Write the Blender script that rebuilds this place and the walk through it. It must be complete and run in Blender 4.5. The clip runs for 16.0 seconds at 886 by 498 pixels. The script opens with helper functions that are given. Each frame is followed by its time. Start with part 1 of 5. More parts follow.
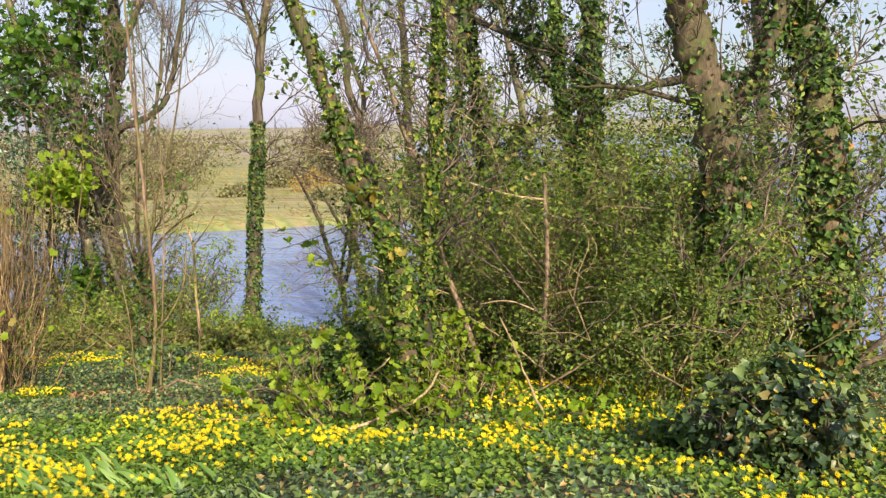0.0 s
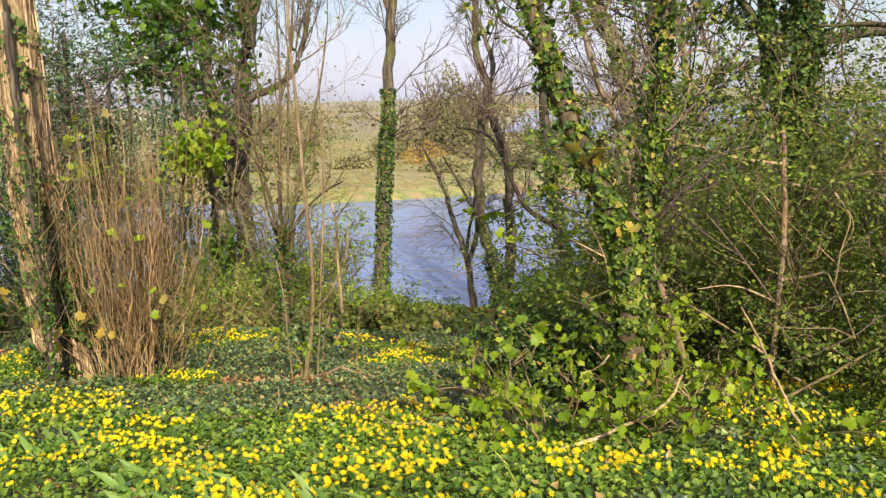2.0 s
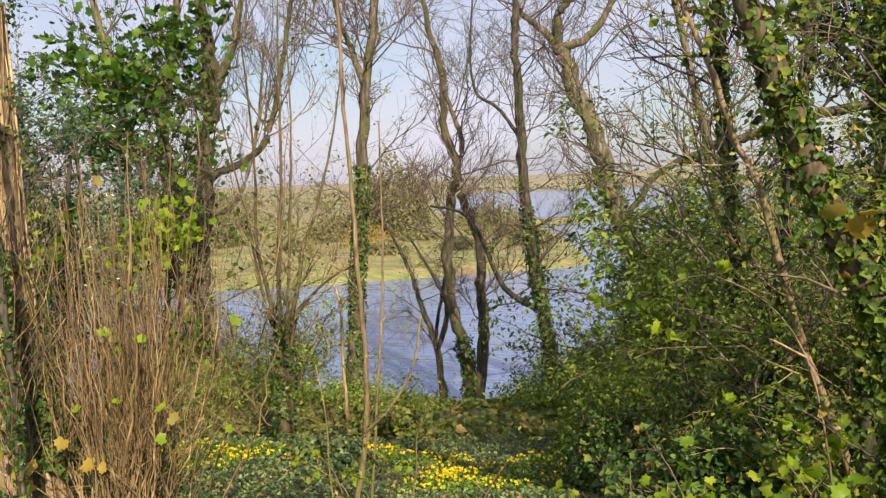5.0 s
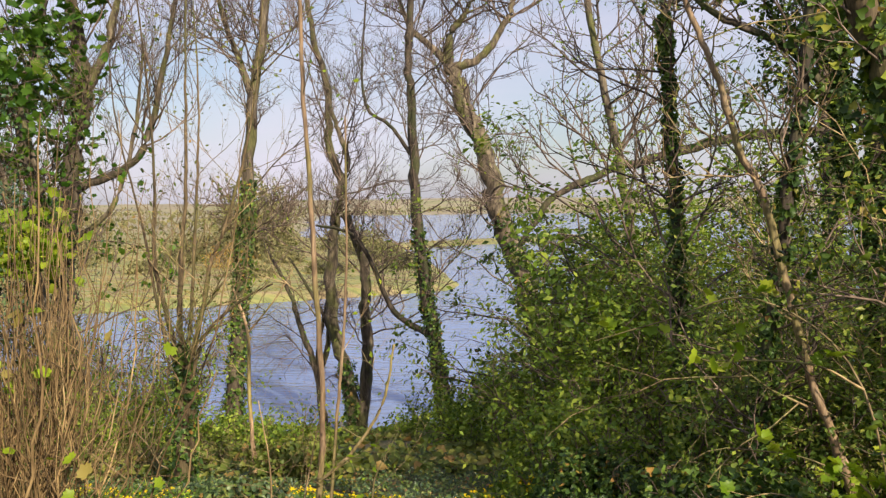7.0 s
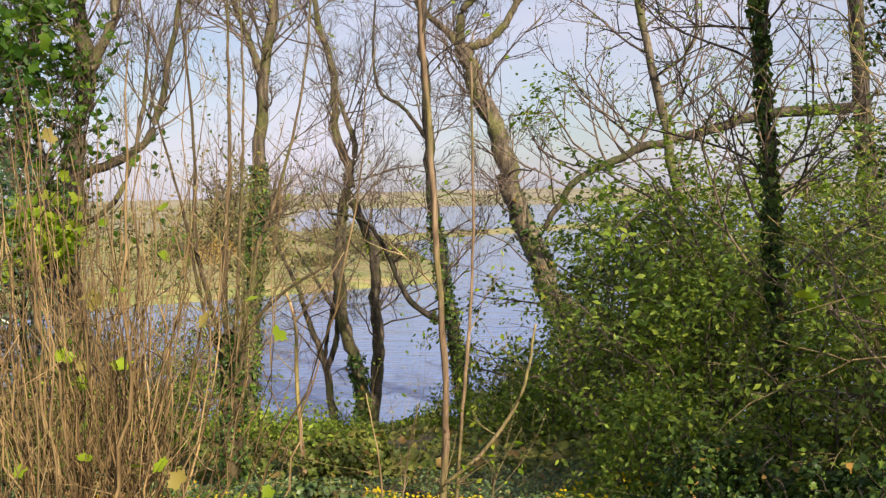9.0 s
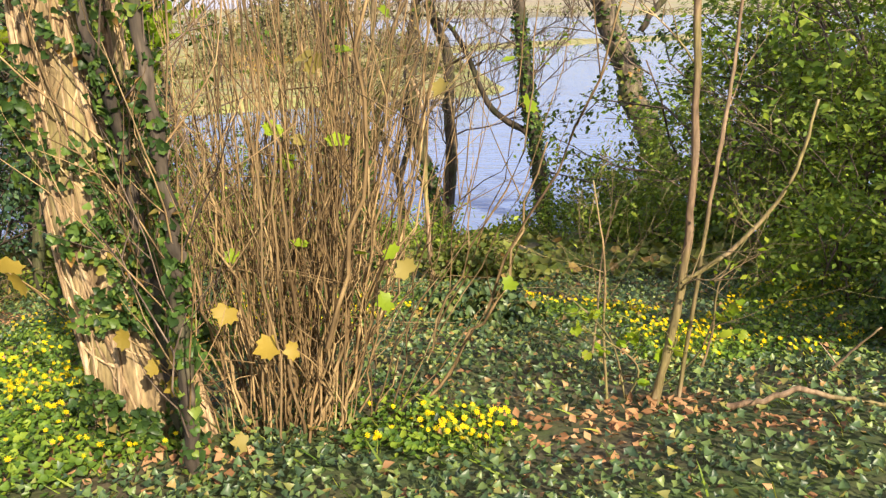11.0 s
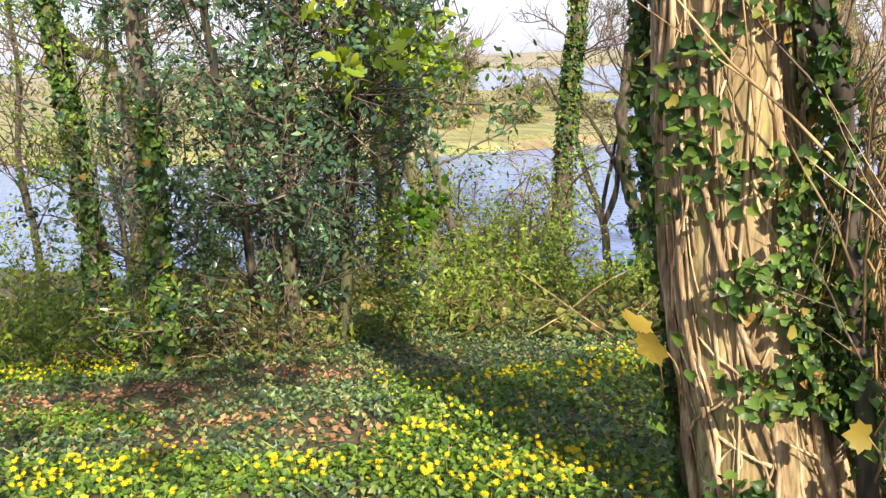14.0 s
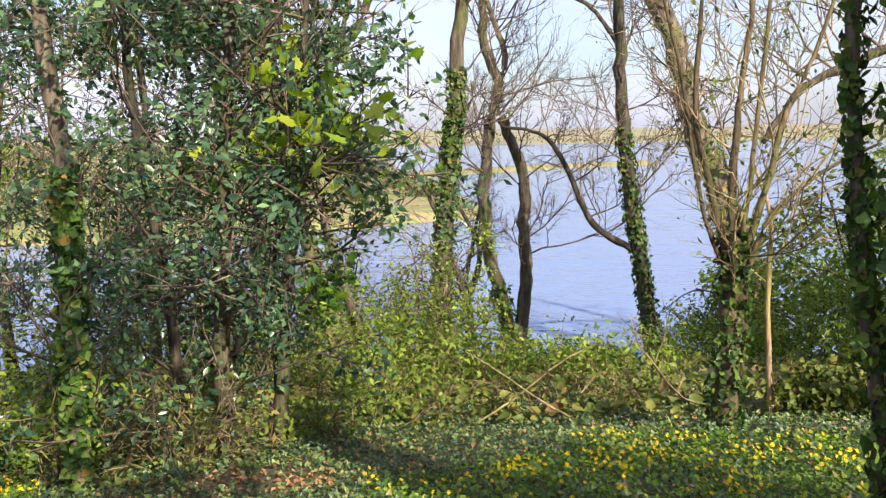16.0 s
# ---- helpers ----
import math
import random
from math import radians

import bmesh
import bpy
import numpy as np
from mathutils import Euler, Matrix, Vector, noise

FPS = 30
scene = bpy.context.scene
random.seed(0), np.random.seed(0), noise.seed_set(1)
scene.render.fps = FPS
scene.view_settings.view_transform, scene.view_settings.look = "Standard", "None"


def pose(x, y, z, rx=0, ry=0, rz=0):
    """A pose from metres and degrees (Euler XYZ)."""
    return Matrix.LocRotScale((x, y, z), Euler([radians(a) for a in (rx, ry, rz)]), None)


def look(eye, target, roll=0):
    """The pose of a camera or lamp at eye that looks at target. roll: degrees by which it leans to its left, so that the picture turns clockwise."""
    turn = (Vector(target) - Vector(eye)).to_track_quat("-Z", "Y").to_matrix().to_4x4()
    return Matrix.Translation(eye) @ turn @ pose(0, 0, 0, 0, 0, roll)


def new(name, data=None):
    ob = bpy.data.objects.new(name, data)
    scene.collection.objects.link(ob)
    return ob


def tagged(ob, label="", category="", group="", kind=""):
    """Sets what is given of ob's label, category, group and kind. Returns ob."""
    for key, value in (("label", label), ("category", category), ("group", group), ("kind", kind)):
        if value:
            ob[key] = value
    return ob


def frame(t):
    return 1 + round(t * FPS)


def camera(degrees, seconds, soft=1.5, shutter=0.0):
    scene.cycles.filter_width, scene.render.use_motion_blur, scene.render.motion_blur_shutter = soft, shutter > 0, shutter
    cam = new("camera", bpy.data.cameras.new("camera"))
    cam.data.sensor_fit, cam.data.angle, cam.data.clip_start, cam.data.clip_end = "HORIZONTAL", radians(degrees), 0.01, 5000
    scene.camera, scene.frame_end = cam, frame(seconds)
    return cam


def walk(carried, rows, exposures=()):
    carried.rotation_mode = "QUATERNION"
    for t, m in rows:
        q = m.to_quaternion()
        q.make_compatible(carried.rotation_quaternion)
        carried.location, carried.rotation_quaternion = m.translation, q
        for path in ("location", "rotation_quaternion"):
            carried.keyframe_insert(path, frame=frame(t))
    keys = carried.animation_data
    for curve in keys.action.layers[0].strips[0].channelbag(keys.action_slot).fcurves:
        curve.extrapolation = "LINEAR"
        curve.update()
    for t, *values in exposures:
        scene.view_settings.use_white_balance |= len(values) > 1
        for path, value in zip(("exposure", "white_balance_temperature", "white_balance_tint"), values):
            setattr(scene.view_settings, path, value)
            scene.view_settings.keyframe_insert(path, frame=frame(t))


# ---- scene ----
cam = camera(54.6, 16.0, soft=1.35)

EXPOSURES = [(0.0, 0.58, 6350, 10), (2.5, 0.53, 6450, 10), (4.5, 0.42, 6550, 10), (6.3, 0.35, 6600, 10), (8.7, 0.37, 6600, 10), (10.6, 0.78, 6650, 10), (12.0, 0.92, 6550, 10), (13.5, 1.0, 6250, 10), (15.0, 0.98, 6150, 10), (16.0, 0.84, 6150, 10)]
PATH = [
    (0, (7.33, -3.241, 1.988), (6.723, -1.357, 1.703), -1.2),
    (0.5, (7.042, -2.973, 1.949), (6.291, -1.147, 1.627), -3.1),
    (1, (6.735, -2.733, 1.892), (5.865, -0.968, 1.536), -3.6),
    (1.5, (6.422, -2.552, 1.877), (5.553, -0.791, 1.501), -2.9),
    (2, (6.149, -2.389, 1.845), (5.314, -0.604, 1.503), -1.9),
    (2.5, (5.844, -2.154, 1.839), (5.039, -0.344, 1.566), -1.9),
    (3, (5.504, -1.999, 1.821), (4.746, -0.164, 1.577), -1.7),
    (3.5, (5.205, -1.788, 1.821), (4.5, 0.071, 1.601), -1.8),
    (4, (4.906, -1.58, 1.801), (4.212, 0.287, 1.612), -2.1),
    (4.2, (4.783, -1.54, 1.78), (4.089, 0.328, 1.6), -2.2),
    (6.3, (3.367, -0.881, 1.643), (2.722, 1.006, 1.495), -1.2),
    (6.5, (3.271, -0.83, 1.63), (2.654, 1.067, 1.484), -1.1),
    (7, (3.17, -0.701, 1.618), (2.797, 1.261, 1.508), -0.8),
    (7.5, (3.02, -0.663, 1.604), (3.032, 1.333, 1.481), 1.1),
    (8, (2.72, -0.553, 1.591), (2.781, 1.441, 1.454), 1.0),
    (8.5, (2.373, -0.287, 1.504), (2.128, 1.694, 1.383), -1.4),
    (8.7, (2.248, -0.181, 1.475), (1.946, 1.793, 1.361), -1.8),
    (10.8, (1.089, 0.314, 1.154), (0.675, 2.203, 0.644), -1.1),
    (11, (0.917, 0.351, 1.146), (0.5, 2.23, 0.601), -1.2),
    (11.4, (0.564, 0.412, 1.082), (-0.027, 2.24, 0.524), -3.2),
    (11.5, (0.482, 0.449, 1.073), (-0.152, 2.261, 0.511), -3.8),
    (12, (0.091, 0.545, 1.008), (-0.63, 2.327, 0.454), -3.8),
    (12.5, (-0.311, 0.619, 0.999), (-1.009, 2.417, 0.472), -2.0),
    (13, (-0.736, 0.764, 0.965), (-1.411, 2.593, 0.519), -1.5),
    (13.5, (-1.196, 0.795, 0.938), (-1.861, 2.637, 0.53), -1.8),
    (14, (-1.608, 0.846, 0.905), (-2.314, 2.668, 0.475), -2.3),
    (14.5, (-2.0, 0.938, 0.873), (-2.75, 2.739, 0.435), -2.4),
    (15, (-2.374, 0.965, 0.854), (-3.044, 2.81, 0.469), -1.8),
    (15.5, (-2.71, 1.036, 0.86), (-3.134, 2.962, 0.528), -1.2),
    (16, (-3.077, 1.124, 0.844), (-3.377, 3.083, 0.579), -1.2),
]
walk(cam, [(t, look(eye, target, roll)) for t, eye, target, roll in PATH], EXPOSURES)

# ---- world, sun and exposure ----
SUN_FROM = Vector((0.61, -0.78, 0.6)).normalized()
world = bpy.data.worlds.new("sky")
scene.world = world
world.use_nodes = True
wn, wl = world.node_tree.nodes, world.node_tree.links
wn.clear()
sky = wn.new("ShaderNodeTexSky")
sky.sky_type = "NISHITA"
sky.sun_disc = False
sky.sun_elevation = math.asin(SUN_FROM.z)
sky.sun_rotation = math.atan2(SUN_FROM.x, SUN_FROM.y)
sky.air_density, sky.dust_density, sky.ozone_density = 1.0, 1.6, 2.0
coord = wn.new("ShaderNodeTexCoord")
stretch = wn.new("ShaderNodeMapping")
stretch.inputs["Scale"].default_value = (1.2, 1.2, 4.0)
cloud = wn.new("ShaderNodeTexNoise")
cloud.inputs["Scale"].default_value = 2.2
cloud.inputs["Detail"].default_value = 6
cloud_ramp = wn.new("ShaderNodeValToRGB")
cloud_ramp.color_ramp.elements[0].position, cloud_ramp.color_ramp.elements[1].position = 0.35, 0.72
cloud_ramp.color_ramp.elements[0].color = (0.25, 0.25, 0.25, 1)
cloud_ramp.color_ramp.elements[1].color = (0.92, 0.92, 0.92, 1)
cloud_mix = wn.new("ShaderNodeMix")
cloud_mix.data_type = "RGBA"
cloud_mix.inputs[7].default_value = (6.3, 6.0, 7.2, 1)
back = wn.new("ShaderNodeBackground")
back.inputs["Strength"].default_value = 0.1
wout = wn.new("ShaderNodeOutputWorld")
wl.new(coord.outputs["Generated"], stretch.inputs["Vector"])
wl.new(stretch.outputs[0], cloud.inputs["Vector"])
wl.new(cloud.outputs["Fac"], cloud_ramp.inputs["Fac"])
wl.new(cloud_ramp.outputs["Color"], cloud_mix.inputs[0])
wl.new(sky.outputs["Color"], cloud_mix.inputs[6])
wl.new(cloud_mix.outputs[2], back.inputs["Color"])
wl.new(back.outputs[0], wout.inputs["Surface"])
sun = new("sun", bpy.data.lights.new("sun", "SUN"))
sun.data.energy, sun.data.angle, sun.data.color = 5.0, radians(0.6), (1.0, 0.87, 0.64)
sun.matrix_world = look(SUN_FROM * 60, (0, 0, 0))

# ---- materials ----
def material(name):
    m = bpy.data.materials.new(name)
    m.use_nodes = True
    return m, m.node_tree.nodes, m.node_tree.links, m.node_tree.nodes["Principled BSDF"]


def ramp(nodes, links, source, stops):
    r = nodes.new("ShaderNodeValToRGB")
    els = r.color_ramp.elements
    while len(els) < len(stops):
        els.new(0.5)
    for e, (at, c) in zip(els, stops):
        e.position, e.color = at, (*c, 1)
    links.new(source, r.inputs["Fac"])
    return r.outputs["Color"]


def noise_fac(nodes, links, scale, detail=4, stretch=None):
    n = nodes.new("ShaderNodeTexNoise")
    n.inputs["Scale"].default_value, n.inputs["Detail"].default_value = scale, detail
    geo = nodes.new("ShaderNodeNewGeometry")
    if stretch:
        mp = nodes.new("ShaderNodeMapping")
        mp.inputs["Scale"].default_value = stretch
        links.new(geo.outputs["Position"], mp.inputs["Vector"])
        links.new(mp.outputs[0], n.inputs["Vector"])
    else:
        links.new(geo.outputs["Position"], n.inputs["Vector"])
    return n.outputs["Fac"]


def blend(nodes, links, fac, a, b, mode="MIX"):
    m = nodes.new("ShaderNodeMix")
    m.data_type, m.blend_type = "RGBA", mode
    for sock, v in ((m.inputs[0], fac), (m.inputs[6], a), (m.inputs[7], b)):
        if isinstance(v, (int, float)):
            sock.default_value = v
        elif isinstance(v, tuple):
            sock.default_value = (*v, 1)
        else:
            links.new(v, sock)
    return m.outputs[2]


def leaf_material(name, stops, rough=0.45, through_light=0.35, big=1.5, gloss=0.25):
    """Leaves: each island takes its own shade, with a slow drift over the place, and lets some light through."""
    m, n, l, p = material(name)
    geo = n.new("ShaderNodeNewGeometry")
    own = ramp(n, l, geo.outputs["Random Per Island"], stops)
    drift = ramp(n, l, noise_fac(n, l, big, 3), [(0.3, (0.68, 0.7, 0.66)), (0.7, (1.25, 1.22, 1.15))])
    col = blend(n, l, 1.0, own, drift, "MULTIPLY")
    l.new(col, p.inputs["Base Color"])
    p.inputs["Roughness"].default_value, p.inputs["Specular IOR Level"].default_value = rough, gloss
    tr = n.new("ShaderNodeBsdfTranslucent")
    l.new(blend(n, l, 1.0, col, (1.15, 1.1, 0.55), "MULTIPLY"), tr.inputs["Color"])
    mix = n.new("ShaderNodeMixShader")
    mix.inputs[0].default_value = through_light
    l.new(p.outputs[0], mix.inputs[1])
    l.new(tr.outputs[0], mix.inputs[2])
    l.new(mix.outputs[0], n["Material Output"].inputs["Surface"])
    return m


def bark_material(name, dark, mid, light, scale=9.0, moss=None, rough=0.85, deep=0.5):
    m, n, l, p = material(name)
    grain = noise_fac(n, l, scale, 6, (1, 1, 0.22))
    col = ramp(n, l, grain, [(0.32, dark), (0.5, mid), (0.68, light)])
    if moss:
        patch = ramp(n, l, noise_fac(n, l, 2.3, 4, (1, 1, 0.6)), [(0.48, (0, 0, 0)), (0.6, (0.8, 0.8, 0.8))])
        col = blend(n, l, patch, col, moss)
    fine = ramp(n, l, noise_fac(n, l, scale * 4, 3, (1, 1, 0.15)), [(0.35, (0.62, 0.6, 0.58)), (0.62, (1.2, 1.18, 1.12))])
    info = n.new("ShaderNodeObjectInfo")
    own = ramp(n, l, info.outputs["Random"], [(0, (0.62, 0.6, 0.6)), (0.6, (1, 1, 1)), (1, (1.35, 1.32, 1.3))])
    l.new(blend(n, l, 1.0, blend(n, l, 1.0, col, fine, "MULTIPLY"), own, "MULTIPLY"), p.inputs["Base Color"])
    p.inputs["Roughness"].default_value = rough
    b = n.new("ShaderNodeBump")
    b.inputs["Strength"].default_value, b.inputs["Distance"].default_value = deep, 0.02
    l.new(grain, b.inputs["Height"])
    l.new(b.outputs[0], p.inputs["Normal"])
    return m


BARK_GREY = bark_material("grey_brown_bark", (0.045, 0.035, 0.027), (0.125, 0.1, 0.075), (0.26, 0.215, 0.16), 10, (0.12, 0.13, 0.04))
BARK_BROWN = bark_material("mossy_brown_bark", (0.05, 0.034, 0.02), (0.12, 0.088, 0.05), (0.2, 0.15, 0.09), 22, (0.1, 0.1, 0.035))
BARK_DARK = bark_material("dark_bark", (0.02, 0.016, 0.013), (0.06, 0.047, 0.036), (0.14, 0.11, 0.085), 12, (0.06, 0.07, 0.025))
BARK_PALE = bark_material("pale_stringy_bark", (0.15, 0.095, 0.055), (0.36, 0.25, 0.145), (0.54, 0.41, 0.26), 55, (0.2, 0.13, 0.07), 0.9, 1.0)
BARK_POLLARD = bark_material("smooth_olive_bark", (0.13, 0.09, 0.05), (0.25, 0.185, 0.1), (0.37, 0.28, 0.165), 16, (0.24, 0.21, 0.09), 0.85, 0.6)
BARK_SAPLING = bark_material("tan_sapling_bark", (0.2, 0.13, 0.08), (0.36, 0.25, 0.16), (0.48, 0.36, 0.25), 14, (0.25, 0.22, 0.08), 0.7, 0.3)
SHOOT_BARK = bark_material("dry_shoot_bark", (0.09, 0.055, 0.027), (0.26, 0.175, 0.085), (0.45, 0.33, 0.175), 5, None, 0.75, 0.2)
TWIG_BARK = bark_material("twig_bark", (0.06, 0.044, 0.036), (0.15, 0.11, 0.09), (0.25, 0.19, 0.15), 8, None, 0.8, 0.2)
TWIG_TAN = bark_material("tan_twig_bark", (0.12, 0.08, 0.042), (0.27, 0.195, 0.105), (0.44, 0.34, 0.2), 6, (0.17, 0.17, 0.06), 0.8, 0.2)
IVY_STEM = bark_material("ivy_stem_bark", (0.2, 0.13, 0.075), (0.42, 0.3, 0.18), (0.58, 0.45, 0.29), 26, None, 0.88, 0.8)

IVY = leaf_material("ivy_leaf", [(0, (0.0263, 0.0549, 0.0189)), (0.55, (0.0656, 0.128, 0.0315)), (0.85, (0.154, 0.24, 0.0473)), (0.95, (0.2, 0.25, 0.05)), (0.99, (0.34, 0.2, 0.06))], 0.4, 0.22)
# IVY again, yellowed and lightened: sunlight on the leaves put into their colour
IVY_LIT = leaf_material("sunlit_ivy_leaf", [(0, (0.03, 0.065, 0.016)), (0.45, (0.08, 0.14, 0.025)), (0.8, (0.2, 0.27, 0.038)), (0.95, (0.33, 0.33, 0.055)), (1, (0.45, 0.3, 0.13))], 0.45, 0.28)
THICKET = leaf_material("thicket_leaf", [(0, (0.05, 0.095, 0.022)), (0.5, (0.125, 0.2, 0.038)), (0.85, (0.25, 0.32, 0.06)), (1, (0.4, 0.4, 0.09))], 0.4, 0.36)
IVY_GROUND = leaf_material("ground_ivy_leaf", [(0, (0.036, 0.07, 0.042)), (0.5, (0.09, 0.152, 0.058)), (0.85, (0.2, 0.27, 0.075)), (0.93, (0.26, 0.24, 0.075)), (1, (0.38, 0.23, 0.09))], 0.42, 0.18, gloss=0.5)
HOLLY = leaf_material("holly_leaf", [(0, (0.032, 0.074, 0.05)), (0.6, (0.084, 0.158, 0.088)), (1, (0.19, 0.3, 0.13))], 0.26, 0.25, gloss=0.6)
CELANDINE = leaf_material("celandine_leaf", [(0, (0.05, 0.115, 0.022)), (0.35, (0.105, 0.2, 0.03)), (0.7, (0.18, 0.29, 0.036)), (1, (0.32, 0.42, 0.05))], 0.5, 0.36, 1.1, 0.35)
PETAL = leaf_material("celandine_petal", [(0, (0.8, 0.5, 0.004)), (0.6, (0.9, 0.68, 0.006)), (1, (0.9, 0.76, 0.015))], 0.6, 0.25, 1.5, 0.15)
GRASS = leaf_material("grass_blade", [(0, (0.105, 0.2, 0.025)), (0.6, (0.226, 0.325, 0.04)), (1, (0.45, 0.45, 0.1))], 0.5, 0.35)
GARLIC = leaf_material("broad_blade_leaf", [(0, (0.138, 0.253, 0.0575)), (0.6, (0.23, 0.38, 0.092)), (1, (0.345, 0.483, 0.161))], 0.4, 0.35)
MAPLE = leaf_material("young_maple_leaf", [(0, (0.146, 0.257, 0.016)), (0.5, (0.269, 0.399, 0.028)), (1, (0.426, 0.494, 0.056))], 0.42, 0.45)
# MAPLE made darker, the shade in the crowns put into the leaf colour
MAPLE_SHADED = leaf_material("shaded_maple_leaf", [(0, (0.03, 0.08, 0.012)), (0.5, (0.07, 0.16, 0.02)), (1, (0.17, 0.28, 0.03))], 0.42, 0.4)
MAPLE_OLIVE = leaf_material("withered_maple_leaf", [(0, (0.2, 0.16, 0.05)), (0.5, (0.3, 0.25, 0.07)), (1, (0.36, 0.29, 0.12))], 0.55, 0.3)
MAPLE_GOLD = leaf_material("yellow_maple_leaf", [(0, (0.27, 0.18, 0.035)), (0.5, (0.38, 0.27, 0.05)), (1, (0.33, 0.29, 0.07))], 0.5, 0.3)
SHRUB = leaf_material("shrub_leaf", [(0, (0.08, 0.15, 0.026)), (0.5, (0.195, 0.305, 0.044)), (1, (0.37, 0.45, 0.07))], 0.45, 0.4)
BRAMBLE = leaf_material("scrub_leaf", [(0, (0.069, 0.106, 0.024)), (0.5, (0.155, 0.199, 0.042)), (0.92, (0.24, 0.24, 0.06)), (1, (0.33, 0.2, 0.08))], 0.45, 0.28)
LITTER = leaf_material("dead_leaf", [(0, (0.14, 0.07, 0.036)), (0.5, (0.33, 0.17, 0.085)), (1, (0.52, 0.31, 0.17))], 0.7, 0.12)
REED = leaf_material("reed_blade", [(0, (0.24, 0.19, 0.08)), (0.4, (0.36, 0.29, 0.13)), (0.7, (0.2, 0.25, 0.06)), (1, (0.46, 0.38, 0.2))], 0.7, 0.25, 0.15)
FAR_LEAF = leaf_material("far_bush_leaf", [(0, (0.117, 0.117, 0.0585)), (0.5, (0.208, 0.208, 0.0975)), (1, (0.325, 0.299, 0.156))], 0.8, 0.15, 0.2)
WILLOW_LEAF = leaf_material("orange_willow_twig", [(0, (0.34, 0.19, 0.05)), (0.5, (0.5, 0.32, 0.08)), (1, (0.5, 0.4, 0.14))], 0.7, 0.15, 0.2)


def ground_material():
    m, n, l, p = material("woodland_floor_and_meadow")
    fine = noise_fac(n, l, 14, 8)
    soil = ramp(n, l, fine, [(0.3, (0.035, 0.026, 0.017)), (0.5, (0.09, 0.065, 0.04)), (0.72, (0.17, 0.12, 0.075))])
    moss = ramp(n, l, noise_fac(n, l, 30, 5), [(0.3, (0.03, 0.06, 0.014)), (0.7, (0.09, 0.15, 0.03))])
    near = blend(n, l, ramp(n, l, noise_fac(n, l, 0.9, 5), [(0.4, (0.15, 0.15, 0.15)), (0.62, (0.85, 0.85, 0.85))]), soil, moss)
    meadow = ramp(n, l, noise_fac(n, l, 0.35, 9, (0.35, 1, 1)), [(0.3, (0.2, 0.14, 0.075)), (0.4, (0.3, 0.25, 0.12)), (0.48, (0.17, 0.2, 0.07)), (0.53, (0.29, 0.29, 0.1)), (0.6, (0.34, 0.27, 0.14)), (0.72, (0.17, 0.14, 0.08))])
    hills = ramp(n, l, noise_fac(n, l, 0.02, 8, (0.6, 1, 1)), [(0.35, (0.2, 0.19, 0.13)), (0.5, (0.33, 0.28, 0.19)), (0.65, (0.26, 0.27, 0.13))])
    geo = n.new("ShaderNodeNewGeometry")
    xyz = n.new("ShaderNodeSeparateXYZ")
    l.new(geo.outputs["Position"], xyz.inputs[0])
    def past(y0, y1):
        r = n.new("ShaderNodeMapRange")
        r.inputs["From Min"].default_value, r.inputs["From Max"].default_value = y0, y1
        l.new(xyz.outputs["Y"], r.inputs["Value"])
        return r.outputs[0]
    col = blend(n, l, past(30, 40), near, meadow)
    col = blend(n, l, past(140, 240), col, hills)
    l.new(col, p.inputs["Base Color"])
    p.inputs["Roughness"].default_value = 0.95
    b = n.new("ShaderNodeBump")
    b.inputs["Strength"].default_value, b.inputs["Distance"].default_value = 0.6, 0.03
    l.new(fine, b.inputs["Height"])
    l.new(b.outputs[0], p.inputs["Normal"])
    return m


def water_material():
    m, n, l, p = material("rippled_lake_water")
    p.inputs["Base Color"].default_value = (0.17, 0.24, 0.46, 1)
    p.inputs["Roughness"].default_value = 0.1
    p.inputs["IOR"].default_value = 1.33
    w = noise_fac(n, l, 2.6, 4, (0.35, 1.0, 1))
    w2 = noise_fac(n, l, 0.5, 3, (0.35, 1.0, 1))
    b = n.new("ShaderNodeBump")
    b.inputs["Strength"].default_value, b.inputs["Distance"].default_value = 0.9, 0.09
    b2 = n.new("ShaderNodeBump")
    b2.inputs["Strength"].default_value, b2.inputs["Distance"].default_value = 0.7, 0.25
    l.new(w, b.inputs["Height"])
    l.new(w2, b2.inputs["Height"])
    l.new(b2.outputs[0], b.inputs["Normal"])
    l.new(b.outputs[0], p.inputs["Normal"])
    return m


GROUND, WATER = ground_material(), water_material()

# ---- geometry tools ----
class Geo:
    """Collects vertices and faces of one mesh as arrays."""
    def __init__(self):
        self.v, self.f, self.n = [], [], 0

    def add(self, verts, faces):
        self.v.append(np.asarray(verts, dtype=np.float32).reshape(-1, 3))
        self.f.append(np.asarray(faces, dtype=np.int64) + self.n)
        self.n += len(self.v[-1])

    def mesh(self, name, mat, smooth=True):
        me = bpy.data.meshes.new(name)
        v = np.concatenate(self.v)
        sizes = np.concatenate([np.full(len(f), f.shape[1]) for f in self.f])
        idx = np.concatenate([f.ravel() for f in self.f]).astype(np.int32)
        me.vertices.add(len(v))
        me.vertices.foreach_set("co", v.ravel())
        me.loops.add(len(idx))
        me.loops.foreach_set("vertex_index", idx)
        me.polygons.add(len(sizes))
        me.polygons.foreach_set("loop_start", np.concatenate([[0], np.cumsum(sizes)[:-1]]).astype(np.int32))
        me.polygons.foreach_set("use_smooth", np.full(len(sizes), smooth))
        me.update(calc_edges=True)
        me.materials.append(mat)
        return me


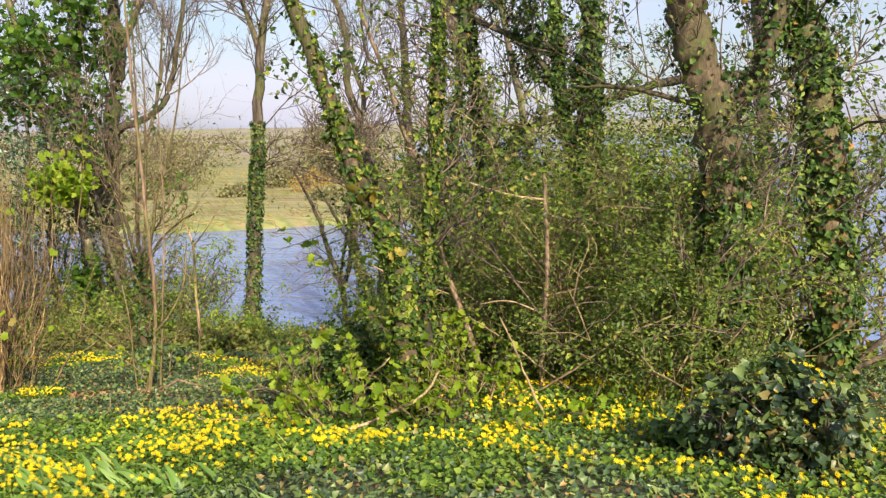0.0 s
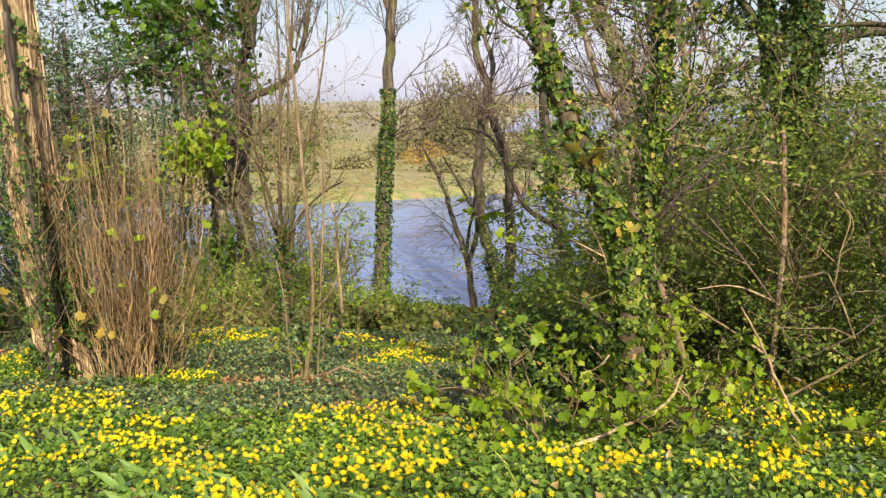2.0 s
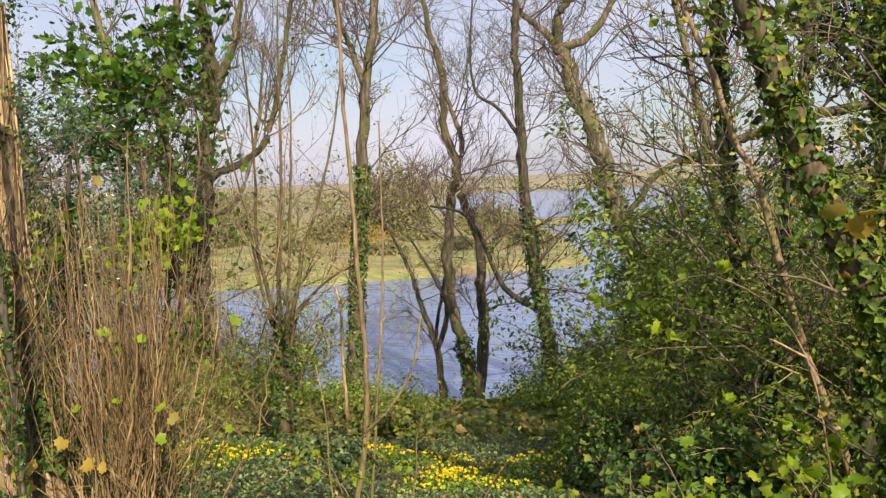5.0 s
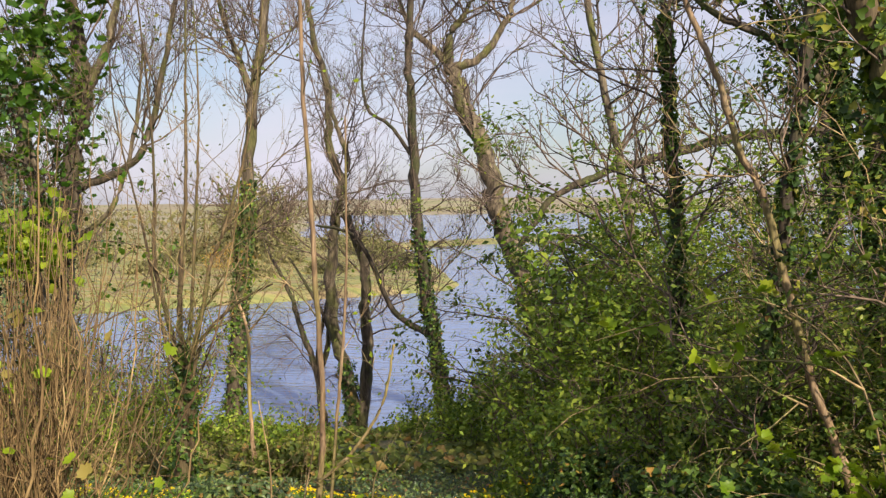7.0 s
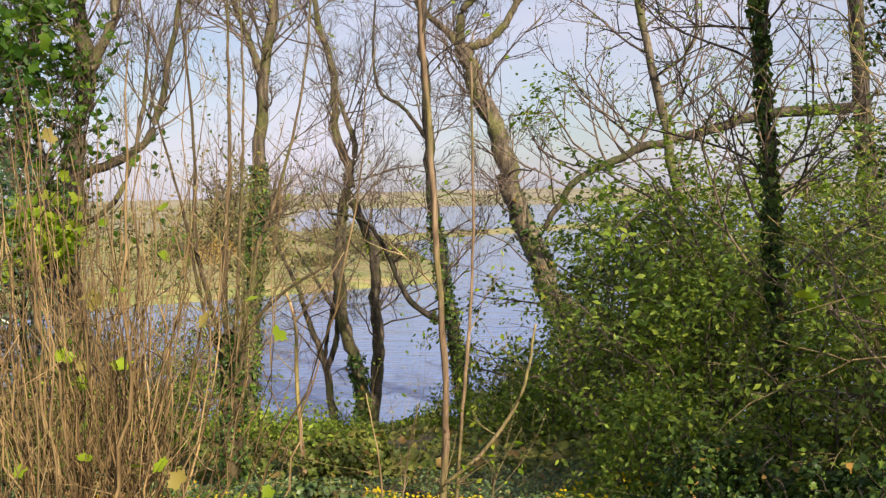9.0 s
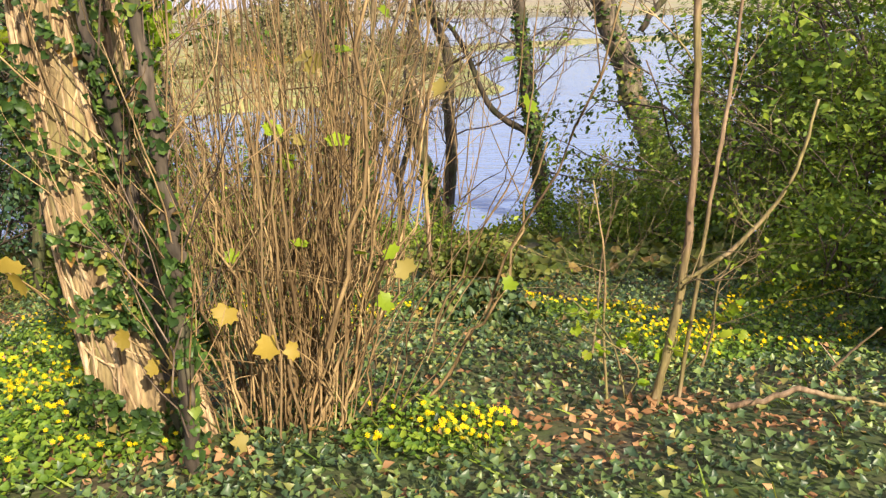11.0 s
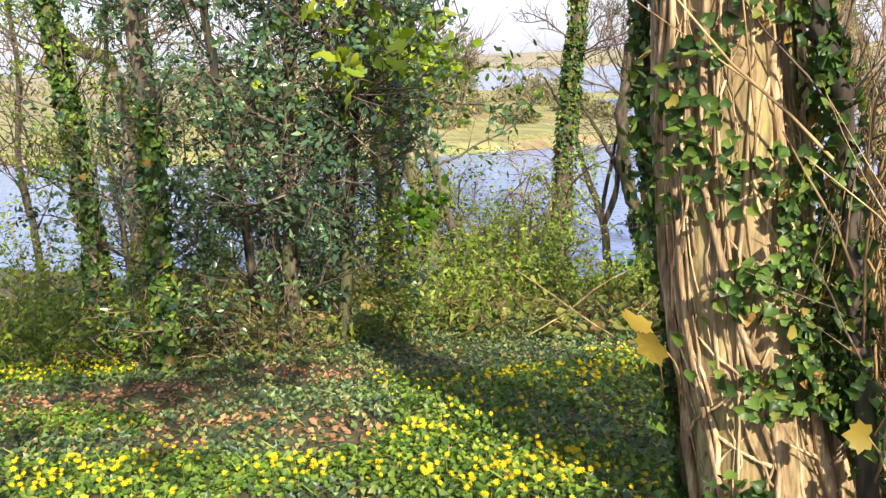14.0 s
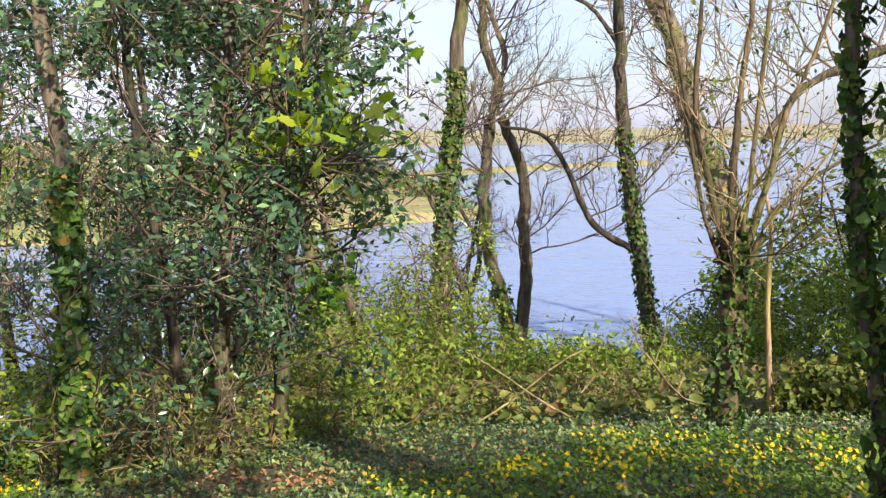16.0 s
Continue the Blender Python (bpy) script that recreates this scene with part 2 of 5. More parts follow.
def bezier_path(points, steps):
    """A smooth line through a few points (Catmull-Rom), steps pieces to each span."""
    p = np.asarray(points, dtype=float)
    p = np.vstack([2 * p[0] - p[1], p, 2 * p[-1] - p[-2]])
    out = []
    for i in range(1, len(p) - 2):
        a, b, c, d = p[i - 1:i + 3]
        for t in np.arange(steps) / steps:
            out.append(0.5 * (2 * b + (c - a) * t + (2 * a - 5 * b + 4 * c - d) * t * t + (3 * b - a - 3 * c + d) * t ** 3))
    out.append(p[-2])
    return np.array(out)


def rings(path, radii, sides, flute=None):
    t = np.gradient(path, axis=0)
    t /= np.linalg.norm(t, axis=1)[:, None] + 1e-9
    ref = np.where(np.abs(t[:, 2:3]) > 0.9, [[1.0, 0, 0]], [[0, 0, 1.0]])
    u = np.cross(t, ref)
    u /= np.linalg.norm(u, axis=1)[:, None] + 1e-9
    w = np.cross(t, u)
    a = np.arange(sides) * 2 * np.pi / sides
    r = np.broadcast_to(np.asarray(radii, dtype=float).reshape(-1, 1), (len(path), sides))
    if flute is not None:
        r = r * flute
    return path[:, None] + r[..., None] * (np.cos(a)[None, :, None] * u[:, None] + np.sin(a)[None, :, None] * w[:, None])


def tube(geo, path, radii, sides=5, flute=None):
    path = np.asarray(path, dtype=float)
    g = rings(path, radii, sides, flute)
    n = len(path)
    i, j = np.meshgrid(np.arange(n - 1), np.arange(sides), indexing="ij")
    k = (j + 1) % sides
    q = np.stack([i * sides + j, i * sides + k, (i + 1) * sides + k, (i + 1) * sides + j], -1).reshape(-1, 4)
    geo.add(g.reshape(-1, 3), q)
    if sides > 4:
        geo.f.append(np.array([[geo.n - sides + s for s in range(sides)]]))


def value_noise(x, y, size, seed):
    """Smooth random values from 0 to 1 over the plan."""
    g = np.random.RandomState(seed).rand(128, 128)
    x, y = np.asarray(x) / size, np.asarray(y) / size
    i, j = np.floor(x).astype(int), np.floor(y).astype(int)
    fx, fy = x - i, y - j
    fx, fy = fx * fx * (3 - 2 * fx), fy * fy * (3 - 2 * fy)
    at = lambda a, b: g[a % 128, b % 128]
    return (at(i, j) * (1 - fx) + at(i + 1, j) * fx) * (1 - fy) + (at(i, j + 1) * (1 - fx) + at(i + 1, j + 1) * fx) * fy


def smooth(a, b, v):
    t = np.clip((np.asarray(v, dtype=float) - a) / (b - a), 0, 1)
    return t * t * (3 - 2 * t)


LAKE = -6.2


def gz(x, y):
    """Height of the ground: the wooded slope, the lake bed, the grassy spits and the far shore."""
    x, y = np.asarray(x, dtype=float), np.asarray(y, dtype=float)
    xx, yy = np.clip(x, -17, 13), np.clip(y, -14, 26)
    z = -0.23337 + 0.08076 * xx - 0.16558 * yy - 0.00166 * xx * xx - 0.00264 * xx * yy - 0.00048 * yy * yy
    z = z + 0.16 * (value_noise(x + 50, y + 50, 1.7, 3) - 0.5) * smooth(1.5, 4, y) + 0.05 * (value_noise(x, y, 0.45, 4) - 0.5)
    z = z - 0.85 * smooth(12, 24.5, y)
    shore = 25.0 + 1.6 * (value_noise(x + 300, y * 0 + 3, 5, 8) - 0.5)
    z = z - (z + 7.4) * smooth(shore, shore + 3.4, y)
    wob = 9 * (value_noise(x + 900, y + 900, 14, 5) - 0.5)
    near_edge = 53 + np.maximum(0, x + 35) * 0.72 + wob * 0.3
    spit = smooth(0, 4, y - near_edge) * smooth(0, 5, -7 - np.maximum(0, y - 79) * 0.36 - x + 0.3 * wob) * (1 - smooth(0, 8, y - 160 - wob - np.maximum(0, -x - 60) * 3))
    run = y - 1.1 * (x + 18)
    strip = smooth(0, 4, run - 149 - wob) * (1 - smooth(0, 5, run - 164 - wob)) * smooth(-6, 0, 12 - x)
    z = np.maximum(z, -7.4 + 1.85 * np.maximum(spit, strip) + 0.5 * smooth(0, 30, y - near_edge) * spit)
    far = smooth(0, 40, y - 490 - 3 * wob)
    hill = 3 + 5.5 * value_noise(x + 4000, y + 4000, 160, 6) + 3.0 * value_noise(x, y, 60, 7)
    west = smooth(130, 420, -x - 0.25 * y) * smooth(95, 230, y)
    z = np.maximum(z, -7.4 + far * (2.2 + hill * smooth(0, 260, y - 520)) )
    return np.maximum(z, -7.4 + west * (2.2 + hill * 0.9))


def thing(name, base, label, category, group="", kind=""):
    ob = new(name)
    ob.location = base
    ob.empty_display_size = 0.2
    return tagged(ob, label, category, group, kind)


def part(name, geo, mat, parent, label="", smooth_faces=True):
    """Links one mesh, built in world coordinates, as a part of a thing."""
    ob = new(name, geo.mesh(name, mat, smooth_faces))
    ob.parent = parent
    top = parent
    offset = Vector((0, 0, 0))
    while top is not None:
        offset += top.location
        top = top.parent
    ob.matrix_parent_inverse = Matrix.Translation(-offset)
    return tagged(ob, label)


# ---- leaf shapes, lying in the xy plane with the stalk at the origin and the tip along y ----
def fan(outline, bend=0.12):
    v = [(0, 0.42, -bend * 0.4)] + [(x, y, bend * abs(x)) for x, y in outline]
    n = len(outline)
    return np.array(v), np.array([(0, 1 + i, 1 + (i + 1) % n) for i in range(n)])


IVY_SHAPE = fan([(0, 0.02), (0.34, -0.1), (0.54, 0.22), (0.36, 0.5), (0, 0.95), (-0.36, 0.5), (-0.54, 0.22), (-0.34, -0.1)], 0.3)
IVY_SMALL = fan([(0, 0.02), (0.48, -0.06), (0.36, 0.4), (0, 1.0), (-0.36, 0.4), (-0.48, -0.06)], 0.3)
HEART_SHAPE = fan([(0.3, -0.08), (0.5, 0.28), (0, 0.95), (-0.5, 0.28), (-0.3, -0.08)], 0.35)
MAPLE_SHAPE = fan([(0, 0.0), (0.24, -0.14), (0.52, -0.08), (0.5, 0.14), (0.74, 0.4), (0.54, 0.46), (0.46, 0.72), (0.27, 0.66), (0, 1.0),
                   (-0.27, 0.66), (-0.46, 0.72), (-0.54, 0.46), (-0.74, 0.4), (-0.5, 0.14), (-0.52, -0.08), (-0.24, -0.14)], 0.22)
OVAL_SHAPE = (np.array([(0, 0, 0), (0.26, 0.45, 0.09), (0, 1, 0), (-0.26, 0.45, 0.09)]), np.array([(0, 1, 2), (0, 2, 3)]))
FLAKE_SHAPE = (np.array([(-0.06, 0, 0.05), (0.06, 0.05, 0.04), (-0.1, 0.35, 0.0), (0.11, 0.3, 0.0), (-0.08, 0.7, 0.0), (0.09, 0.72, 0.0), (0.01, 1, 0.07)]), np.array([(0, 1, 3), (0, 3, 2), (2, 3, 5), (2, 5, 4), (4, 5, 6)]))
DEAD_SHAPE = (np.array([(0, 0, 0.05), (0.3, 0.4, 0.2), (0.1, 1, -0.02), (-0.32, 0.5, 0.14)]), np.array([(0, 1, 2), (0, 2, 3)]))
BLADE_SHAPE = (np.array([(-0.03, 0, 0), (0.03, 0, 0), (-0.028, 0.4, 0.05), (0.028, 0.4, 0.05), (-0.018, 0.75, -0.02), (0.018, 0.75, -0.02), (0, 1, -0.16)]),
               np.array([(0, 1, 3), (0, 3, 2), (2, 3, 5), (2, 5, 4), (4, 5, 6)]))
BROAD_BLADE = (np.array([(-0.03, 0, 0), (0.03, 0, 0), (-0.085, 0.4, 0.1), (0.085, 0.4, 0.1), (0, 0.4, 0.07), (-0.06, 0.75, 0.0), (0.06, 0.75, 0.0), (0, 0.75, -0.03), (0, 1, -0.2)]),
               np.array([(0, 1, 4), (0, 4, 2), (1, 3, 4), (2, 4, 7), (2, 7, 5), (4, 3, 6), (4, 6, 7), (5, 7, 8), (7, 6, 8)]))


def flower_shape():
    v, f = [(0, 0, 0.03)], []
    for k in range(6):
        a = (k + 0.5) * math.pi / 4 * 8 / 6
        v.append((0.1 * math.cos(a), 0.1 * math.sin(a), 0.07))
    f += [(0, 1 + k, 1 + (k + 1) % 6) for k in range(6)]
    for k in range(8):
        a, s = k * math.pi / 4, len(v)
        for da, r, h in ((0, 0.06, 0), (-0.28, 0.32, 0.06), (0, 0.52, 0.1), (0.28, 0.32, 0.06)):
            v.append((r * math.cos(a + da), r * math.sin(a + da), h))
        f += [(s, s + 1, s + 2), (s, s + 2, s + 3)]
    return np.array(v), np.array(f)


FLOWER_SHAPE = flower_shape()


def turns(normal, spin):
    """Frames whose z is the normal, turned about it by spin."""
    z = normal / (np.linalg.norm(normal, axis=1)[:, None] + 1e-9)
    ref = np.where(np.abs(z[:, 0:1]) > 0.9, [[0, 1.0, 0]], [[1.0, 0, 0]])
    x = np.cross(ref, z)
    x /= np.linalg.norm(x, axis=1)[:, None] + 1e-9
    y = np.cross(z, x)
    c, s = np.cos(spin)[:, None], np.sin(spin)[:, None]
    return np.stack([x * c + y * s, -x * s + y * c, z], 1)


def scatter(geo, shape, places, normals, sizes, rng, spin=None):
    v, f = shape
    n = len(places)
    if n == 0:
        return
    spin = rng.rand(n) * 2 * np.pi if spin is None else spin
    r = turns(np.asarray(normals, dtype=float), spin)
    w = np.einsum("vk,nkd->nvd", v, r) * np.asarray(sizes).reshape(-1, 1, 1) + np.asarray(places)[:, None]
    geo.add(w.reshape(-1, 3), (f[None] + (np.arange(n) * len(v))[:, None, None]).reshape(-1, f.shape[1]))


def random_dirs(n, rng, up=0.0):
    d = rng.normal(size=(n, 3))
    d[:, 2] += up
    return d / (np.linalg.norm(d, axis=1)[:, None] + 1e-9)


def grow(geo, start, way, length, radius, depth, rng, wander=0.35, lift=0.12, kids=4, spread=0.8, tips=None, ratio=0.55):
    """A branch that wanders and forks; the ends of the last twigs are gathered in tips."""
    n = 5 if depth > 1 else 4 if depth > 0 else 3
    way = np.asarray(way, dtype=float) / (np.linalg.norm(way) + 1e-9)
    path = [np.asarray(start, dtype=float)]
    d = way.copy()
    for _ in range(n):
        d = d + rng.normal(size=3) * wander * 0.5 + (0, 0, lift * 0.5)
        d /= np.linalg.norm(d)
        path.append(path[-1] + d * length / n)
    path = np.array(path)
    tube(geo, path, np.linspace(radius, radius * (0.3 if depth == 0 else 0.45), n + 1), 5 if radius > 0.03 else 3)
    if tips is not None and depth == 0:
        tips.extend(path[1:])
    if depth > 0:
        for k in range(kids):
            at = 0.25 + 0.75 * (k + rng.rand()) / kids
            i = min(int(at * n), n - 1)
            p = path[i] + (path[i + 1] - path[i]) * (at * n - i)
            side = rng.normal(size=3)
            side -= d * side.dot(d)
            side /= np.linalg.norm(side) + 1e-9
            grow(geo, p, d + side * spread * (0.6 + 0.8 * rng.rand()), length * ratio * (0.7 + 0.6 * rng.rand()), radius * 0.58,
                 depth - 1, rng, wander, lift, kids, spread, tips, ratio)
    return path


def on_trunk(path, radii, n, rng, low=0.0, high=1.0, lean=0.0, bulge=1.0):
    """Places and outward normals over the skin of a trunk."""
    s = (low + (high - low) * rng.rand(n)) * (len(path) - 1)
    i = np.minimum(s.astype(int), len(path) - 2)
    fr = (s - i)[:, None]
    c = path[i] * (1 - fr) + path[i + 1] * fr
    t = path[i + 1] - path[i]
    t /= np.linalg.norm(t, axis=1)[:, None]
    out = rng.normal(size=(n, 3))
    out -= t * np.sum(out * t, 1)[:, None]
    out /= np.linalg.norm(out, axis=1)[:, None]
    r = np.interp(s, np.arange(len(path)), radii)[:, None]
    return c + out * r * bulge * (1 + 0.35 * rng.rand(n, 1)), out


def tree(name, label, base, stems, seed, bark, twig_bark=None, boughs=0, bough_len=1.6, bough_from=0.35, depth=2, kids=4, lift=0.15, wander=0.35,
         ivy=(), leaves=0, leaf=None, leaf_shape=OVAL_SHAPE, leaf_size=0.05, category="tree", group="", aim=None, spread=0.8, stem_names=("trunk", "limb"), bough_r=0.35, clumps=(), clump_leaf=None, ivy_leaf=None):
    """A tree of smooth tapered stems [(points, base radius, top radius)], boughs that fork into twigs, leaves at the twig ends, and ivy
    [(stem, how many, from, to, size)]."""
    rng = np.random.RandomState(seed)
    th = thing(name, base, label, category, group)
    paths = []
    for k, (pts, r0, r1) in enumerate(stems):
        pts = [tuple(p) for p in pts]
        floor_z = float(gz(pts[0][0], pts[0][1]))
        if k == 0 or pts[0][2] < floor_z + 0.7:
            pts[0] = (pts[0][0], pts[0][1], min(pts[0][2], floor_z - 0.12))
        path = bezier_path(pts, 7)
        path[1:-1] += rng.normal(size=(len(path) - 2, 3)) * r0 * 0.12
        radii = np.linspace(1, 0, len(path)) ** 0.8 * (r0 - r1) + r1
        if k == 0:
            radii = radii * (1 + 0.45 * np.exp(-np.arange(len(path)) / 1.6))
        g = Geo()
        sides = 10 if r0 > 0.06 else 7
        tube(g, path, radii, sides, 1 + 0.1 * rng.normal(size=(len(path), sides)).clip(-1.5, 1.5))
        part(stem_names[0] if k == 0 else stem_names[1], g, bark, th)
        paths.append((path, radii))
    if boughs:
        tips = []
        total = sum(len(p) for p, _ in paths)
        for path, radii in paths:
            for _ in range(max(1, round(boughs * len(path) / total))):
                s = bough_from + (1 - bough_from) * rng.rand()
                i = min(int(s * (len(path) - 1)), len(path) - 2)
                d = random_dirs(1, rng)[0]
                d[2] = abs(d[2]) * 0.5 + 0.25
                if aim is not None:
                    d = d * 0.7 + np.asarray(aim) * 0.8
                g = Geo()
                grow(g, path[i], d, bough_len * (0.5 + rng.rand()), min(radii[i] * bough_r, bough_len * 0.016), depth, rng, wander, lift, kids, spread, tips)
                part("branch", g, twig_bark or TWIG_BARK, th)
        if leaves and tips:
            tips = np.array(tips)
            pick = tips[rng.randint(0, len(tips), leaves)] + rng.normal(size=(leaves, 3)) * leaf_size * 0.8
            g = Geo()
            scatter(g, leaf_shape, pick, random_dirs(leaves, rng, 0.7), leaf_size * (0.6 + 0.7 * rng.rand(leaves)), rng)
            tagged(part("crown", g, leaf, th), kind="stuff")
    if clumps:
        for c, r, n, size, *own in clumps:
            g = Geo()
            c = np.asarray(c)
            path = paths[0][0]
            near = path[np.argmin(np.linalg.norm(path - c - (0, 0, -0.6), axis=1))]
            tips = [c]
            for _ in range(4 if r > 0.1 else 0):
                wood = Geo()
                grow(wood, near, c - near + rng.normal(size=3) * r * 0.4, np.linalg.norm(c - near) + r * 0.3, 0.016, 1, rng, 0.2, 0.0, 4, 0.8, tips, 0.4)
                part("leafy_branch", wood, TWIG_BARK, th)
            p = np.vstack([c + rng.normal(size=(n // 2, 3)) * r * (0.5, 0.5, 0.3), np.array(tips)[rng.randint(0, len(tips), n - n // 2)] + rng.normal(size=(n - n // 2, 3)) * size])
            scatter(g, MAPLE_SHAPE, p, random_dirs(n, rng, 1.0), size * (0.6 + 0.7 * rng.rand(n)), rng)
            tagged(part("leaf_clump", g, own[0] if own else clump_leaf or MAPLE, th), kind="stuff")
    if ivy:
        g = Geo()
        for k, n, low, high, size in ivy:
            path, radii = paths[k]
            p, out = on_trunk(path, radii, n, rng, low, high)
            scatter(g, IVY_SHAPE, p + out * size * 0.3 * rng.rand(n, 1), out + rng.normal(size=(n, 3)) * 0.45 + (0, 0, 0.25), size * (0.55 + 0.8 * rng.rand(n)), rng)
        tagged(part("ivy", g, ivy_leaf or IVY, th), kind="stuff")
    return th


def shrub(name, label, centre, size, seed, stems=14, leaves=900, leaf=None, leaf_shape=OVAL_SHAPE, leaf_size=0.05, bark=None, depth=2, kids=3, lift=0.1, category="shrub",
          group="", splay=0.7, fill=0.0, radius=0.012, wander=0.4):
    """A bush: stems that rise from the ground and fork, with leaves at the twig ends and, by fill, through the whole body."""
    rng = np.random.RandomState(seed)
    x, y = centre
    sx, sy, h = size
    base = (x, y, float(gz(x, y)))
    th = thing(name, base, label, category, group)
    tips = []
    for _ in range(stems):
        a, q = rng.rand() * 2 * np.pi, rng.rand() ** 0.6
        px, py = x + 0.35 * sx * q * math.cos(a), y + 0.35 * sy * q * math.sin(a)
        d = np.array([math.cos(a) * splay * q * sx / h, math.sin(a) * splay * q * sy / h, 1.0])
        g = Geo()
        grow(g, (px, py, float(gz(px, py)) - 0.04), d, h * (0.55 + 0.35 * rng.rand()), radius, depth, rng, wander, lift, kids, 0.8, tips, 0.5)
        part("stem", g, bark or TWIG_TAN, th)
    if leaves:
        tips = np.array(tips)
        n = int(leaves * (1 - fill))
        pick = tips[rng.randint(0, len(tips), n)] + rng.normal(size=(n, 3)) * leaf_size
        m = leaves - n
        if m:
            d = random_dirs(m, rng)
            d[:, 2] = np.abs(d[:, 2])
            lump = 0.72 + 0.5 * value_noise(d[:, 0] * 3 + seed, d[:, 1] * 3 + d[:, 2] * 2, 0.6, seed)
            body = d * lump[:, None] * (0.82 + 0.2 * rng.rand(m, 1)) * (sx / 2, sy / 2, h)
            pick = np.vstack([pick, body + (x, y, base[2])])
        pick[:, 2] = np.maximum(pick[:, 2], gz(pick[:, 0], pick[:, 1]) + 0.02)
        normals = random_dirs(len(pick), rng, 0.5) + 0.6 * (pick - (x, y, base[2])) / (0.5 * max(sx, sy, h))
        g = Geo()
        scatter(g, leaf_shape, pick, normals, leaf_size * (0.6 + 0.8 * rng.rand(len(pick))), rng)
        tagged(part("foliage", g, leaf or SHRUB, th), kind="stuff")
    return th

# ---- ground and lake ----
def axis(spans):
    out = []
    for a, b, step in spans:
        out.append(np.arange(a, b, step))
    return np.concatenate(out)


def sheet():
    xs = axis([(-1500, -300, 60), (-300, -60, 8), (-60, -14, 1.2), (-14, 10, 0.2), (10, 40, 1.5), (40, 300, 10), (300, 1501, 60)])
    ys = axis([(-300, -20, 20), (-20, -5, 1.5), (-5, 11, 0.2), (11, 30, 0.5), (30, 120, 1.5), (120, 300, 5), (300, 900, 15), (900, 2401, 150)])
    x, y = np.meshgrid(xs, ys, indexing="ij")
    g = Geo()
    i, j = np.meshgrid(np.arange(len(xs) - 1), np.arange(len(ys) - 1), indexing="ij")
    m = len(ys)
    g.add(np.stack([x, y, gz(x, y)], -1), np.stack([i * m + j, (i + 1) * m + j, (i + 1) * m + j + 1, i * m + j + 1], -1).reshape(-1, 4))
    tagged(new("ground", g.mesh("ground", GROUND)), "sloping woodland floor with soil, moss and distant meadows", "ground", kind="structure")
    g = Geo()
    g.add([(-1500, 18, LAKE), (1500, 18, LAKE), (1500, 900, LAKE), (-1500, 900, LAKE)], [(0, 1, 2, 3)])
    tagged(new("water", g.mesh("water", WATER)), "pale blue rippled lake water reflecting the sky", "lake", kind="structure")


sheet()

# ---- trees by the shore ----
def line(y, *pts):
    """Points of a stem given as (x, z) pairs at one distance y."""
    return [(x, y, z) for x, z in pts]


def up(x, y):
    return (x, y, float(gz(x, y)) - 0.1)


tree("ivy_clad_tree", "slender grey tree with ivy round its lower trunk", up(-6.05, 19.2),
     [(line(19.2, (-6.02, -3.95), (-5.75, -0.8), (-5.53, 1.5), (-5.26, 4.36), (-4.9, 6.3), (-4.6, 9.5)), 0.2, 0.06),
      (line(19.2, (-5.3, 4.2), (-5.56, 5.0), (-6.0, 6.2), (-6.6, 8.6)), 0.1, 0.03)], 11, BARK_GREY, boughs=40, depth=3, bough_len=1.7, bough_from=0.3, leaves=500, leaf=SHRUB, leaf_size=0.07,
     ivy=[(0, 1700, 0.02, 0.45, 0.085)])
tree("shore_tree", "twin-stemmed bare tree at the water's edge", up(-4.8, 26.0),
     [(line(26, (-4.86, -6.3), (-5.2, -3.8), (-5.62, -2.0), (-5.51, 0.74), (-5.19, 2.1), (-5.6, 3.5), (-5.65, 5.5), (-6.1, 7.1), (-6.3, 10)), 0.22, 0.06),
      (line(26, (-4.76, -6.3), (-4.46, -3.8), (-4.51, -2.0), (-4.55, -0.3), (-5.15, 1.3)), 0.2, 0.14),
      (line(26, (-5.18, 2.2), (-4.98, 3.0), (-5.3, 4.0), (-5.55, 4.8)), 0.1, 0.06)], 12, BARK_GREY, boughs=36, depth=3, bough_len=1.9, bough_from=0.25, leaves=200, leaf=SHRUB, leaf_size=0.07, ivy=[(0, 350, 0.0, 0.14, 0.14)])
tree("forked_sapling", "dark many-forked young tree at the shore", up(-6.0, 26.2),
     [(line(26.2, (-6.0, -6.4), (-6.24, -4.1), (-6.72, -2.7), (-7.2, -1.2), (-8.0, 0.3)), 0.14, 0.03),
      (line(26.2, (-6.24, -4.2), (-5.8, -2.7), (-6.3, -1.5), (-7.1, -0.2)), 0.1, 0.03),
      (line(26.2, (-6.3, -3.8), (-6.0, -2.2), (-5.6, -0.6)), 0.07, 0.02)], 13, BARK_DARK, boughs=22, depth=3, bough_len=1.6, bough_from=0.2, lift=-0.05)
tree("shore_tree", "tall dark tree with patches of ivy", up(-1.1, 22.3),
     [(line(22.3, (-1.05, -4.3), (-1.43, -2.5), (-1.7, -0.7), (-1.9, 1.3), (-2.0, 3.6), (-2.08, 5.4), (-2.0, 7.2), (-2.3, 10)), 0.2, 0.06),
      (line(22.3, (-1.97, 2.8), (-2.64, 3.73), (-3.26, 4.2), (-3.4, 5.4), (-3.2, 7.5)), 0.06, 0.02),
      (line(22.3, (-1.5, -2.1), (-2.6, -1.4), (-3.25, 0.0), (-3.8, 0.75), (-4.8, 1.0)), 0.09, 0.03)], 14, BARK_DARK, boughs=44, depth=3, bough_len=1.7, bough_from=0.2, leaves=500, leaf=SHRUB, leaf_size=0.07,
     ivy=[(0, 900, 0.05, 0.4, 0.09)])
